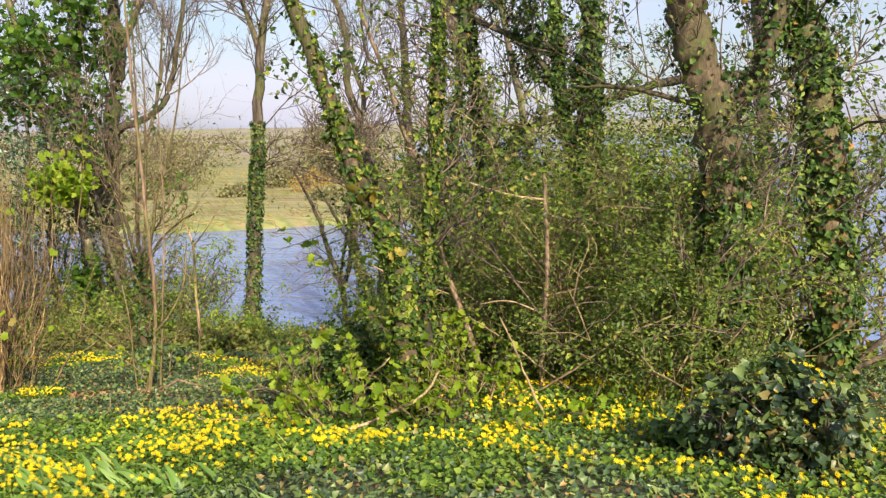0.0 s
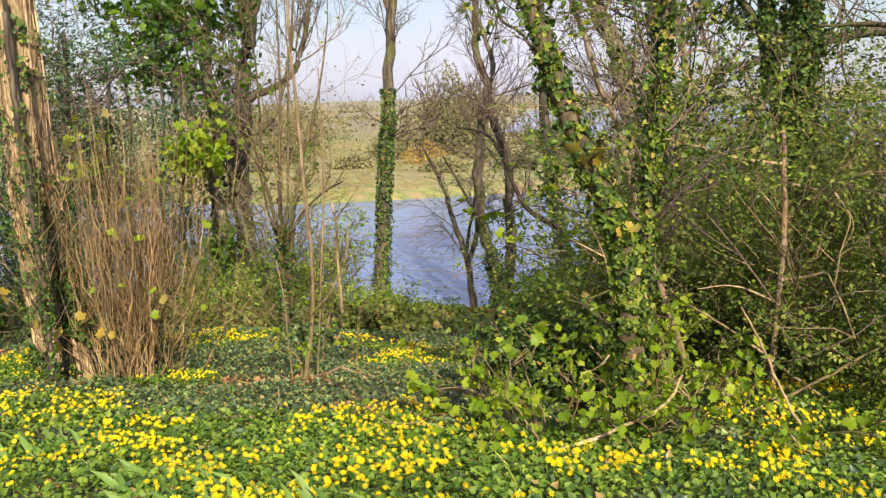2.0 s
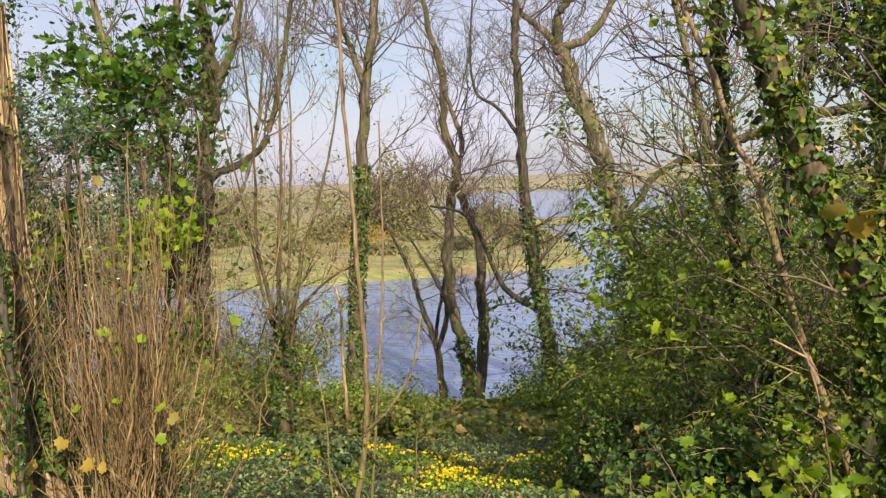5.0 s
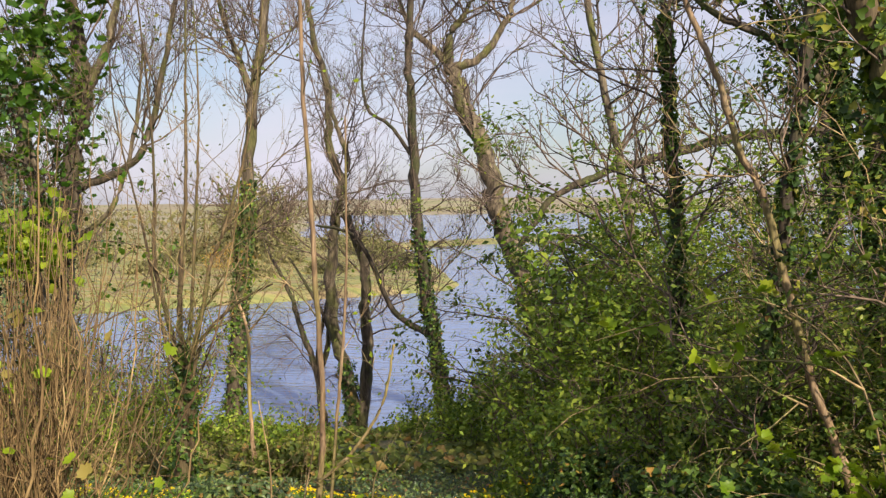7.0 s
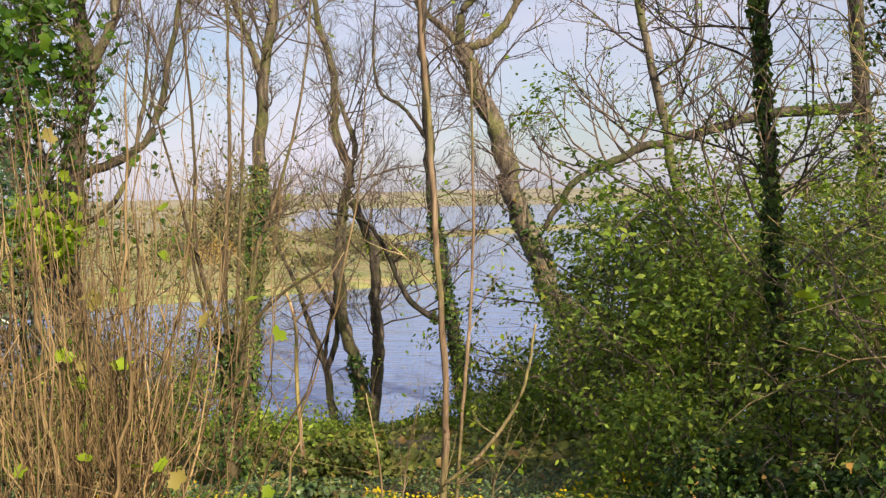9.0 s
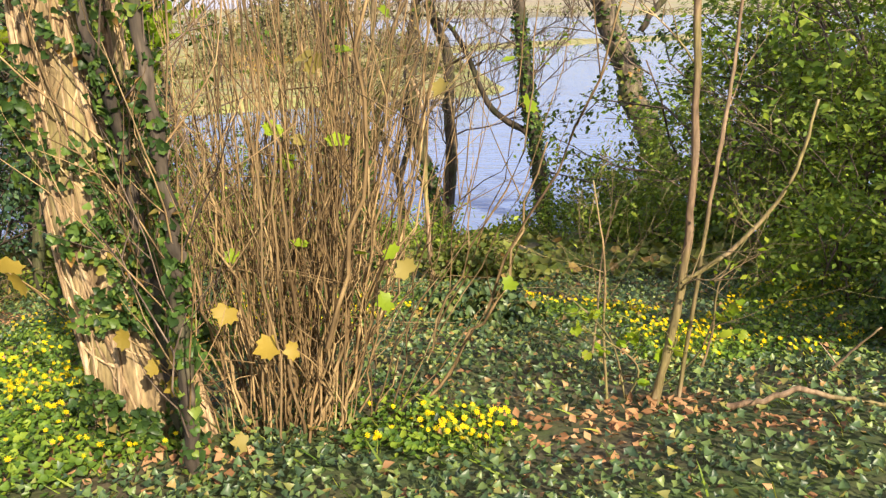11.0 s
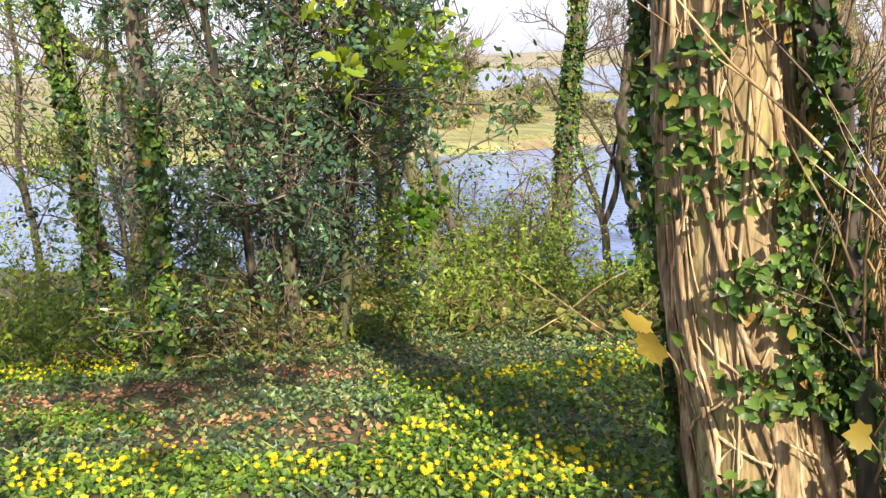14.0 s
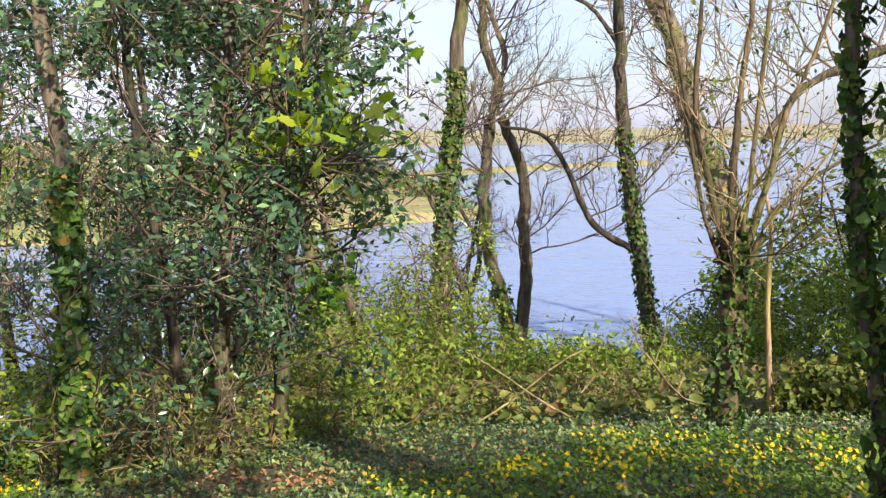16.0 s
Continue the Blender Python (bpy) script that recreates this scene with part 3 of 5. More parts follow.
tree("leaning_tree", "thick leaning tree with twisted crown branches", up(2.3, 25.0),
     [(line(25, (2.3, -4.9), (1.6, -2.8), (0.75, -0.8), (0.0, 1.3), (-0.45, 3.2), (-1.1, 4.7), (-1.45, 5.75)), 0.4, 0.2),
      (line(25, (-1.45, 5.6), (-0.5, 5.9), (0.2, 6.8), (0.5, 7.6), (0.3, 9.5)), 0.14, 0.05),
      (line(25, (-1.45, 5.6), (-1.4, 6.6), (-0.9, 7.3), (-0.3, 8.6)), 0.14, 0.05),
      (line(25, (-1.45, 5.7), (-2.1, 6.4), (-2.7, 7.0), (-3.3, 8.8)), 0.12, 0.05)], 15, BARK_GREY, boughs=44, depth=3, bough_len=2.3, bough_from=0.45, leaves=400, leaf=SHRUB, leaf_size=0.08,
     ivy=[(0, 500, 0.0, 0.5, 0.12)])
tree("forked_tree", "sturdy forked tree with many fine bare twigs", up(-9.05, 17.0),
     [(line(17, (-9.06, -3.8), (-9.05, -2.2), (-9.05, 0.2), (-8.77, 2.4), (-8.37, 4.24), (-8.7, 6.2), (-8.9, 9)), 0.3, 0.09),
      (line(17, (-9.05, -0.4), (-9.7, 1.7), (-10.0, 3.5), (-9.4, 6.0), (-9.3, 8.5)), 0.2, 0.06),
      (line(17, (-8.4, 4.1), (-7.7, 5.4), (-7.3, 7.5)), 0.13, 0.04),
      (line(17, (-8.75, 2.0), (-7.4, 2.5), (-6.8, 3.3), (-6.2, 5.7), (-5.9, 7.5)), 0.1, 0.03),
      (line(17, (-8.9, 0.8), (-7.8, 1.6), (-7.2, 3.2), (-6.9, 5.2)), 0.07, 0.02)], 16, BARK_GREY, TWIG_BARK, boughs=74, depth=3, bough_len=1.8, bough_from=0.3, kids=4, aim=(0.3, 0, 0.55),
     leaves=500, leaf=SHRUB, leaf_size=0.08, clumps=[((-10.4, 16.5, 4.4), 1.4, 380, 0.17), ((-9.0, 16.2, 5.6), 1.3, 340, 0.17), ((-11.4, 16.5, 2.8), 1.3, 320, 0.17), ((-8.4, 16.4, 4.2), 0.8, 150, 0.15)], clump_leaf=MAPLE_SHADED, lift=0.25, wander=0.25, spread=0.6)
# two leaf clumps stay bright; the others have shade painted into their colour
tree("slanting_tree", "thin slanting tree stem with mossy bark", up(-6.55, 13.6),
     [(line(13.6, (-6.5, -3.0), (-7.18, -0.13), (-7.78, 1.74), (-8.26, 3.23), (-8.9, 5.6), (-9.2, 7.5)), 0.12, 0.05)], 17, BARK_GREY, boughs=22, bough_len=1.4, bough_from=0.3,
     leaves=250, leaf=MAPLE_SHADED, leaf_shape=MAPLE_SHAPE, leaf_size=0.1,
     clumps=[((-6.3, 12.4, 0.9), 0.55, 300, 0.14, MAPLE), ((-7.0, 12.6, 1.0), 0.4, 170, 0.14, MAPLE), ((-8.1, 12.9, 3.1), 1.1, 200, 0.15), ((-7.3, 12.8, 4.0), 1.0, 180, 0.15), ((-9.0, 13.0, 4.4), 1.1, 220, 0.15), ((-6.6, 12.8, -1.3), 0.4, 120, 0.12)], clump_leaf=MAPLE_SHADED)
tree("hanging_limb_tree", "dark tree with a long arching bare limb", up(8.4, 21.0),
     [(line(21, (8.6, -4.2), (8.5, 0), (8.3, 3.3), (8.1, 7)), 0.3, 0.12),
      (line(21, (8.4, 3.2), (6.1, 3.05), (4.8, 2.72), (3.6, 2.45), (2.75, 2.13), (1.8, 1.6), (1.05, 0.5)), 0.13, 0.07)], 18, BARK_DARK, boughs=22, depth=2, bough_len=2.2, bough_from=0.15, leaves=1500, leaf=THICKET, leaf_size=0.085)

# ---- trees in the middle of the slope ----
tree("ivy_pole_tree", "upright slim tree wrapped in dark ivy", up(4.06, 9.2),
     [(line(9.2, (4.08, -1.75), (4.03, -0.5), (3.98, 0.6), (3.91, 1.9), (3.83, 3.17), (3.78, 4.2), (3.7, 6)), 0.065, 0.035)], 21, BARK_DARK, boughs=26, bough_len=1.3, bough_from=0.3, leaves=700, leaf=SHRUB, leaf_size=0.05,
     ivy=[(0, 1500, 0.0, 0.75, 0.07)])
tree("slanting_tree", "slender slanting tree with a reddish stem", up(5.0, 5.54),
     [(line(5.54, (5.02, -1.0), (4.77, -0.24), (4.59, 0.28), (4.43, 0.84), (4.24, 1.62), (4.08, 1.94), (3.91, 2.5), (3.69, 3.05), (3.3, 4.2)), 0.034, 0.018)], 22, BARK_SAPLING, TWIG_TAN, boughs=14, bough_len=0.8, leaves=260, leaf=SHRUB, leaf_size=0.045)
tree("slender_tree", "slender brown tree with open twigs", up(4.4, 14.5),
     [(line(14.5, (4.4, -3.1), (3.82, -0.6), (3.42, 2.2), (3.13, 3.6), (2.85, 5.2), (2.7, 7)), 0.09, 0.045)], 23, BARK_GREY, boughs=16, depth=2, bough_len=1.6, leaves=700, leaf=THICKET, leaf_size=0.065)
tree("ivy_tree", "broad tree covered thickly in dark ivy", up(5.75, 8.0),
     [(line(8, (5.7, -1.5), (5.72, 0.4), (5.74, 1.6), (5.76, 2.6), (5.74, 3.8), (5.7, 6)), 0.14, 0.09),
      (line(8, (5.65, 2.2), (5.3, 2.5), (4.9, 3.0), (4.3, 3.33), (3.92, 3.62), (3.4, 4.1)), 0.05, 0.02), (line(8, (5.72, 1.0), (5.4, 2.0), (5.3, 3.2), (5.2, 5.0)), 0.07, 0.04)], 24, BARK_DARK, boughs=46, bough_len=0.75, bough_from=0.2, leaves=7000, leaf=IVY, leaf_shape=IVY_SMALL, leaf_size=0.05,
     ivy=[(0, 4200, 0.0, 0.95, 0.055), (2, 2400, 0.05, 0.95, 0.055)])
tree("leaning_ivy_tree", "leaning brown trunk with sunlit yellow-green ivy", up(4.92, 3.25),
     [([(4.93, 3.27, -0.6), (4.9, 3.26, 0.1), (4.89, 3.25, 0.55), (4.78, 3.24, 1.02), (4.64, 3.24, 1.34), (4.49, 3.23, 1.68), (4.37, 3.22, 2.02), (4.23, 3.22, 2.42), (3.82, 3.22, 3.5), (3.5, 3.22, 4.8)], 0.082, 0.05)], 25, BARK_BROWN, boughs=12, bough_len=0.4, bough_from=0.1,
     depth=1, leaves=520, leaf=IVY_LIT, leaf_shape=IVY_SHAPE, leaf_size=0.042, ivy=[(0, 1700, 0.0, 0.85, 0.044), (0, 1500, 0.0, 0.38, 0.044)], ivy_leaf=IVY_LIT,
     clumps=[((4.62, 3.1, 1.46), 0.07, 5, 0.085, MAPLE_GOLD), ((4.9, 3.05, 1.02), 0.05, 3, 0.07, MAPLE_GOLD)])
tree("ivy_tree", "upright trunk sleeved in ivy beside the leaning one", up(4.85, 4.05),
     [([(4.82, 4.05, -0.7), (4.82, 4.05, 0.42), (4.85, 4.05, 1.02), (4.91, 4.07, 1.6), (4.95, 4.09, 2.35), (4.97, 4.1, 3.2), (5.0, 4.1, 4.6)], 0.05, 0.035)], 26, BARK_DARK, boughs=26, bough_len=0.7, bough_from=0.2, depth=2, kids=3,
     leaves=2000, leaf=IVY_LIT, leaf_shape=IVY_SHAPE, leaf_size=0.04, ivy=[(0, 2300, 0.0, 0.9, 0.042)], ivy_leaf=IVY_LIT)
tree("ivy_tree", "dark slim trunk sleeved in ivy in the shade", up(4.3, 5.9),
     [([(4.25, 5.9, -1.1), (4.3, 5.95, -0.2), (4.36, 6.0, 0.5), (4.48, 6.0, 1.5), (4.6, 6.0, 2.6), (4.7, 6.0, 4.6)], 0.06, 0.04)], 126, BARK_DARK, boughs=26, bough_len=0.8, bough_from=0.15, depth=2, kids=3,
     leaves=1300, leaf=THICKET, leaf_shape=OVAL_SHAPE, leaf_size=0.05, ivy=[(0, 1200, 0.0, 0.9, 0.05)])
tree("pale_thin_tree", "thin pale straight stem with short side twigs", up(5.7, 5.0),
     [([(5.72, 4.9, -0.85), (5.7, 4.95, -0.3), (5.74, 5.0, 0.4), (5.74, 5, 1.05), (5.72, 5, 1.5)], 0.03, 0.018),
      ([(5.76, 5.0, 1.25), (5.4, 4.95, 1.3), (5.0, 4.9, 1.42), (4.7, 4.9, 1.5)], 0.013, 0.006), ([(5.76, 5.0, 1.1), (6.1, 4.9, 1.05), (6.35, 4.85, 1.2), (6.9, 4.8, 1.18)], 0.014, 0.006),
      ([(5.75, 5.0, 0.3), (6.2, 4.9, 0.42), (6.6, 4.85, 0.4), (7.0, 4.8, 0.5)], 0.012, 0.005), ([(6.1, 4.9, 1.05), (6.25, 4.85, 0.8), (6.15, 4.8, 0.55)], 0.01, 0.004), ([(5.74, 5.0, 0.1), (5.4, 4.9, 0.25), (5.1, 4.85, 0.22)], 0.01, 0.004)], 27, BARK_SAPLING, TWIG_TAN, boughs=16, bough_len=0.9, bough_from=0.2, leaves=900, leaf=THICKET, leaf_size=0.045)
tree("old_ivy_tree", "stout brown trunk with a collar of ivy", up(7.5, 5.2),
     [([(7.48, 5.2, -0.9), (7.43, 5.2, 0.1), (7.385, 5.2, 1.0), (7.31, 5.2, 2.0), (7.1, 5.2, 2.65), (7.0, 5.2, 3.3), (6.8, 5.3, 5.5)], 0.22, 0.15),
      ([(7.3, 5.2, 1.9), (7.6, 5.3, 2.3), (7.85, 5.4, 3.1), (8.0, 5.4, 4.6)], 0.1, 0.05),
      ([(7.25, 5.2, 2.1), (6.5, 5.4, 2.3), (5.9, 5.6, 2.35)], 0.03, 0.01)], 28, BARK_BROWN, boughs=26, bough_len=0.8, bough_from=0.12, leaves=1700, leaf=IVY, leaf_shape=IVY_SHAPE, leaf_size=0.05,
     ivy=[(0, 2300, 0.05, 0.4, 0.06), (0, 300, 0.4, 0.9, 0.05), (1, 300, 0.2, 0.8, 0.05)])
tree("old_ivy_tree", "tall trunk smothered in ivy beside a stout neighbour", up(8.5, 6.5),
     [([(8.54, 6.5, -1.1), (8.5, 6.5, -0.1), (8.41, 6.5, 1.4), (8.23, 6.5, 2.6), (7.97, 6.5, 3.3), (7.7, 6.5, 5.5)], 0.2, 0.12)], 29, BARK_BROWN, boughs=34, bough_len=0.9, bough_from=0.2, leaves=2000, leaf=IVY, leaf_shape=IVY_SHAPE, leaf_size=0.06,
     ivy=[(0, 3600, 0.0, 0.85, 0.07)])

# ---- the tree behind the path whose crown shades the ground ----
tree("woodland_tree", "leafy woodland tree standing behind the path", up(-3.4, -1.8),
     [([(-3.4, -1.8, -0.3), (-3.42, -1.75, 1.2), (-3.35, -1.6, 2.6), (-3.2, -1.3, 4.2), (-3.1, -1.1, 6.0)], 0.16, 0.06)], 35, BARK_GREY, boughs=18, depth=2, bough_len=1.6, bough_from=0.6, leaves=500, leaf=MAPLE_SHADED, leaf_size=0.08,
     clumps=[((-5.2, -0.1, 4.7), 0.9, 260, 0.15), ((-3.9, 0.5, 5.1), 0.9, 260, 0.15), ((-2.7, -0.2, 4.4), 0.8, 220, 0.15), ((-1.4, 0.4, 5.0), 0.7, 170, 0.15), ((-0.4, -0.9, 4.1), 0.6, 170, 0.15)], clump_leaf=MAPLE_SHADED)

# ---- saplings ----
tree("tan_sapling", "tall tan sapling with a sweeping curved branch", up(1.08, 4.85),
     [([(1.08, 4.85, -1.1), (1.16, 4.88, -0.7), (1.22, 4.9, -0.28), (1.24, 4.9, 0.3), (1.2, 4.88, 1.6), (1.16, 4.87, 2.6), (1.15, 4.87, 3.6)], 0.026, 0.012),
      ([(1.22, 4.9, -0.32), (1.34, 4.92, 0.15), (1.4, 4.92, 0.74), (1.43, 4.92, 1.3), (1.44, 4.92, 2.2)], 0.013, 0.006),
      ([(1.22, 4.88, -0.3), (1.48, 4.82, -0.06), (1.7, 4.79, 0.28), (1.79, 4.78, 0.68)], 0.013, 0.007)], 31, BARK_SAPLING, TWIG_TAN, boughs=9, bough_len=0.45, bough_from=0.1, depth=1,
     leaves=70, leaf=MAPLE, leaf_size=0.045)
tree("tan_sapling", "short tan sapling with a forked top", up(-1.23, 9.4),
     [(line(9.4, (-1.2, -2.1), (-1.27, -0.9), (-1.27, 0.0), (-1.45, 0.55)), 0.03, 0.012),
      (line(9.4, (-1.27, 0.0), (-0.9, 0.43), (-0.65, 0.8)), 0.015, 0.006)], 32, BARK_SAPLING, TWIG_TAN, boughs=7, bough_len=0.7, depth=1)
for k, (x, y, h, lx, ly) in enumerate([(0.85, 5.0, 1.3, -0.12, 0), (1.35, 5.4, 1.0, 0.3, 0), (0.7, 5.8, 1.1, 0.15, 0.2)]):
    z = float(gz(x, y))
    tree("thin_sapling", "thin upright sapling stem with a few buds", (x, y, z), [([(x, y, z - 0.08), (x + lx * 0.3, y, z + h * 0.3), (x + lx * 0.4, y + ly, z + h * 0.65), (x + lx, y + ly, z + h)], 0.009, 0.003)],
         330 + k, TWIG_TAN, TWIG_TAN, boughs=9, bough_len=0.6, depth=1, leaves=40, leaf=SHRUB, leaf_size=0.04, group="saplings on the slope")

# ---- the pollard with its brush of dry shoots ----
def pollard():
    rng = np.random.RandomState(41)
    th = thing("pollard_tree", up(-1.6, 4.1), "old pale-barked trunk with climbing ivy and a brush of dry shoots", "tree")
    path = bezier_path([(-1.5, 4.12, -1.2), (-1.6, 4.15, -0.55), (-1.71, 4.17, 0.1), (-1.78, 4.17, 1.0), (-1.82, 4.2, 2.0), (-1.85, 4.25, 3.2), (-1.9, 4.3, 5.0)], 9)
    n, sides = len(path), 44
    radii = np.interp(np.arange(n), [0, 4, 12, 24, 38, n - 1], [0.31, 0.27, 0.255, 0.24, 0.2, 0.12])
    a = np.arange(sides) * 2 * np.pi / sides
    wave = 1 + 0.035 * np.cos(5 * a[None] + np.linspace(0, 2.2, n)[:, None]) + 0.02 * np.cos(9 * a[None] - np.linspace(0, 3, n)[:, None])
    g = Geo()
    tube(g, path, radii, sides, wave + 0.008 * rng.normal(size=(n, sides)) + 0.06 * (value_noise(np.arange(sides)[None] + np.zeros((n, 1)), np.arange(n)[:, None] * 0.4 + np.zeros((1, sides)), 1.6, 46) - 0.5))
    part("trunk", g, BARK_POLLARD, th)
    g = Geo()
    p, out = on_trunk(path, radii, 260, rng, 0.0, 0.75, bulge=0.92)
    keep = value_noise(p[:, 0] * 5 + p[:, 1] * 4 + 3, p[:, 2] * 2.2, 0.7, 47) > 0.5
    p, out = p[keep], out[keep]
    m = len(p)
    scatter(g, FLAKE_SHAPE, p, out + rng.normal(size=out.shape) * (0.18, 0.18, 0.06), 0.03 + 0.1 * rng.rand(m) ** 2, rng, np.where(rng.rand(m) < 0.5, 1, -1) * np.pi / 2 + 0.3 * rng.normal(size=m))
    tagged(part("loose_bark", g, BARK_PALE, th, "loose pale strips of bark"), kind="stuff")

    def climb(ang0, s0, s1, r0, drift, wobble, fork=0):
        """One woody ivy stem on the trunk, knotty and winding, with thinner side roots."""
        m = 26
        s = np.linspace(s0, s1, m)
        sway = np.convolve(rng.normal(size=m + 6), np.ones(7) / 7, "valid") * wobble
        ang = ang0 + drift * (s - s0) + np.cumsum(sway)
        c = np.stack([np.interp(s * (n - 1), np.arange(n), path[:, i]) for i in range(3)], 1)
        thick = np.linspace(1, 0.7, m) * r0 * (1 + 0.22 * rng.normal(size=m).clip(-1.3, 1.6))
        r = np.interp(s * (n - 1), np.arange(n), radii) * 1.02 + r0 * 0.45 + 0.004
        pts = c + np.stack([r * np.cos(ang), r * np.sin(ang), 0 * r], 1)
        g = Geo()
        tube(g, pts, thick, 7 if r0 > 0.01 else 5, 1 + 0.14 * rng.normal(size=(m, 7 if r0 > 0.01 else 5)).clip(-1.4, 1.4))
        part("ivy_stem", g, IVY_STEM, th)
        for _ in range(fork):
            i = rng.randint(3, m - 6)
            climb(ang[i], s[i], min(s[i] + 0.06 + 0.16 * rng.rand(), 0.9), r0 * (0.25 + 0.25 * rng.rand()), rng.normal() * 5, 0.12)

    for deg, top, r0 in ((182, 0.9, 0.02), (196, 0.7, 0.016), (212, 0.45, 0.011), (258, 0.9, 0.013), (274, 0.55, 0.02), (300, 0.7, 0.01), (322, 0.8, 0.02), (338, 0.9, 0.024), (352, 0.7, 0.016), (8, 0.85, 0.02), (60, 0.8, 0.018), (120, 0.8, 0.018)):
        climb(radians(deg), 0.02 * rng.rand(), top, r0, 0.5 * rng.normal(), 0.17, 4)
    for _ in range(40):
        climb(rng.rand() * 2 * np.pi, 0.4 * rng.rand(), 0.5 + 0.4 * rng.rand(), 0.003 + 0.006 * rng.rand() ** 2, 1.2 * rng.normal(), 0.2, 1)
    g = Geo()
    for cnt, lo, hi, sz, side in ((4200, 0.0, 0.2, 0.044, (0.5, -0.8)), (2600, 0.12, 0.5, 0.04, (1.0, -0.1)), (2200, 0.17, 0.36, 0.044, (0.75, -0.65)), (1300, 0.36, 0.5, 0.046, (0.0, -1.0)), (1500, 0.5, 0.8, 0.046, (0.2, -0.9)), (4000, 0.08, 1.0, 0.046, (-0.85, 0.5)), (3000, 0.4, 1.0, 0.046, (0.9, 0.2)), (500, 0.1, 1.0, 0.055, None)):
        p, out = on_trunk(path, radii, cnt, rng, lo, hi, bulge=1.1)
        if side is not None:
            keep = out[:, 0] * side[0] + out[:, 1] * side[1] > 0.35 + 0.4 * rng.rand(cnt)
            p, out = p[keep], out[keep]
        clump = value_noise(p[:, 0] * 4 + 9, p[:, 2] * 4 + p[:, 1] * 3, 0.8, 44) > 0.46
        p, out = p[clump], out[clump]
        scatter(g, IVY_SHAPE, p + out * 0.03, out + rng.normal(size=out.shape) * 0.5, sz * (0.5 + 0.8 * rng.rand(len(p))), rng)
    tagged(part("ivy", g, IVY, th), kind="stuff")
    # darker stems round the trunk, each with its own ivy
    for pts, r0, r1, leaves, mat, label in (
            ([(-0.9, 3.42, -1.05), (-0.9, 3.4, -0.68), (-0.89, 3.39, -0.32), (-0.87, 3.38, 0.0), (-0.86, 3.38, 0.2), (-0.88, 3.38, 0.55), (-0.91, 3.38, 0.98), (-1.0, 3.42, 1.7), (-1.1, 3.5, 2.8)], 0.032, 0.026, 420, BARK_DARK, "dark mossy side stem"),
            ([(-1.16, 3.86, -1.1), (-1.24, 3.86, -0.6), (-1.3, 3.87, -0.1), (-1.34, 3.88, 0.15), (-1.37, 3.9, 0.5), (-1.42, 3.9, 0.8), (-1.5, 3.9, 1.1), (-1.6, 3.95, 1.8), (-1.7, 4.0, 3.0)], 0.036, 0.026, 420, BARK_DARK, "dark side stem against the trunk"),
            ([(-1.86, 4.36, -1.2), (-1.94, 4.36, -0.5), (-2.03, 4.36, 0.2), (-2.08, 4.36, 0.7), (-2.12, 4.38, 1.4), (-2.16, 4.4, 3.2)], 0.03, 0.024, 1000, BARK_DARK, "ivy-clad stem behind the trunk")):
        dark = bezier_path(pts, 6)
        dark[1:-1] += rng.normal(size=(len(dark) - 2, 3)) * 0.007
        g = Geo()
        tube(g, dark, np.linspace(r0, r1, len(dark)), 9, 1 + 0.1 * rng.normal(size=(len(dark), 9)))
        part("side_stem", g, mat, th, label)
        g = Geo()
        p, out = on_trunk(dark, np.full(len(dark), r0), leaves, rng, 0.0, 0.9)
        scatter(g, IVY_SHAPE, p, out + rng.normal(size=out.shape) * 0.5, (0.036 if leaves > 900 else 0.046) * (0.5 + 0.8 * rng.rand(len(p))), rng)
        tagged(part("side_ivy", g, IVY, th), kind="stuff")
        if leaves < 1000:
            for _ in range(18):
                q = dark[rng.randint(6, len(dark) - 8)]
                g = Geo()
                grow(g, q, (rng.normal() * 0.5 - 0.15, rng.normal() * 0.3, 1.0), 0.5 + 0.6 * rng.rand(), 0.004 + 0.004 * rng.rand(), 1, rng, 0.25, 0.1, 2)
                part("side_twig", g, (SHOOT_BARK, TWIG_BARK)[rng.randint(2)], th)
    # thin dry twigs that stand out from the trunk's sunny side
    for _ in range(34):
        s = 0.1 + 0.5 * rng.rand()
        c = np.array([np.interp(s * (n - 1), np.arange(n), path[:, i]) for i in range(3)])
        ang = -0.35 + 0.6 * rng.normal()
        g = Geo()
        grow(g, c + 0.24 * np.array([math.cos(ang), math.sin(ang), 0]), (0.35 * math.cos(ang) + 0.1 * rng.normal(), 0.35 * math.sin(ang), 1.0), 0.5 + 0.7 * rng.rand(), 0.003 + 0.004 * rng.rand(), 1, rng, 0.25, 0.15, 2)
        part("side_twig", g, (SHOOT_BARK, TWIG_BARK)[rng.randint(2)], th)
    # hundreds of upright shoots in a fan
    ends = []
    for k in range(235):
        g = Geo()
        bx, by = -0.8 + 0.2 * rng.normal(), 4.45 + 0.2 * rng.normal()
        bx = min(max(bx, -1.2), -0.2)
        z0 = float(gz(bx, by)) - 0.05
        h = 1.5 + 1.4 * rng.rand()
        tx = (bx + 0.8) * 1.1 + 0.17 * rng.normal() + 0.06
        ty = 0.26 * rng.normal()
        base = np.array([bx, by, z0])
        if k % 3 == 0:
            base = base + (0.25 * tx, 0.25 * ty, 0.25 + 0.4 * rng.rand())
        pts = [base, base + (tx * 0.45 + 0.04 * rng.normal(), ty * 0.4, h * 0.3), base + (tx * 0.8, ty * 0.8 + 0.04 * rng.normal(), h * 0.62), base + (tx + 0.06 * rng.normal(), ty, h)]
        sp = bezier_path(pts, 4)
        sp[1:-1] += rng.normal(size=(len(sp) - 2, 3)) * 0.022
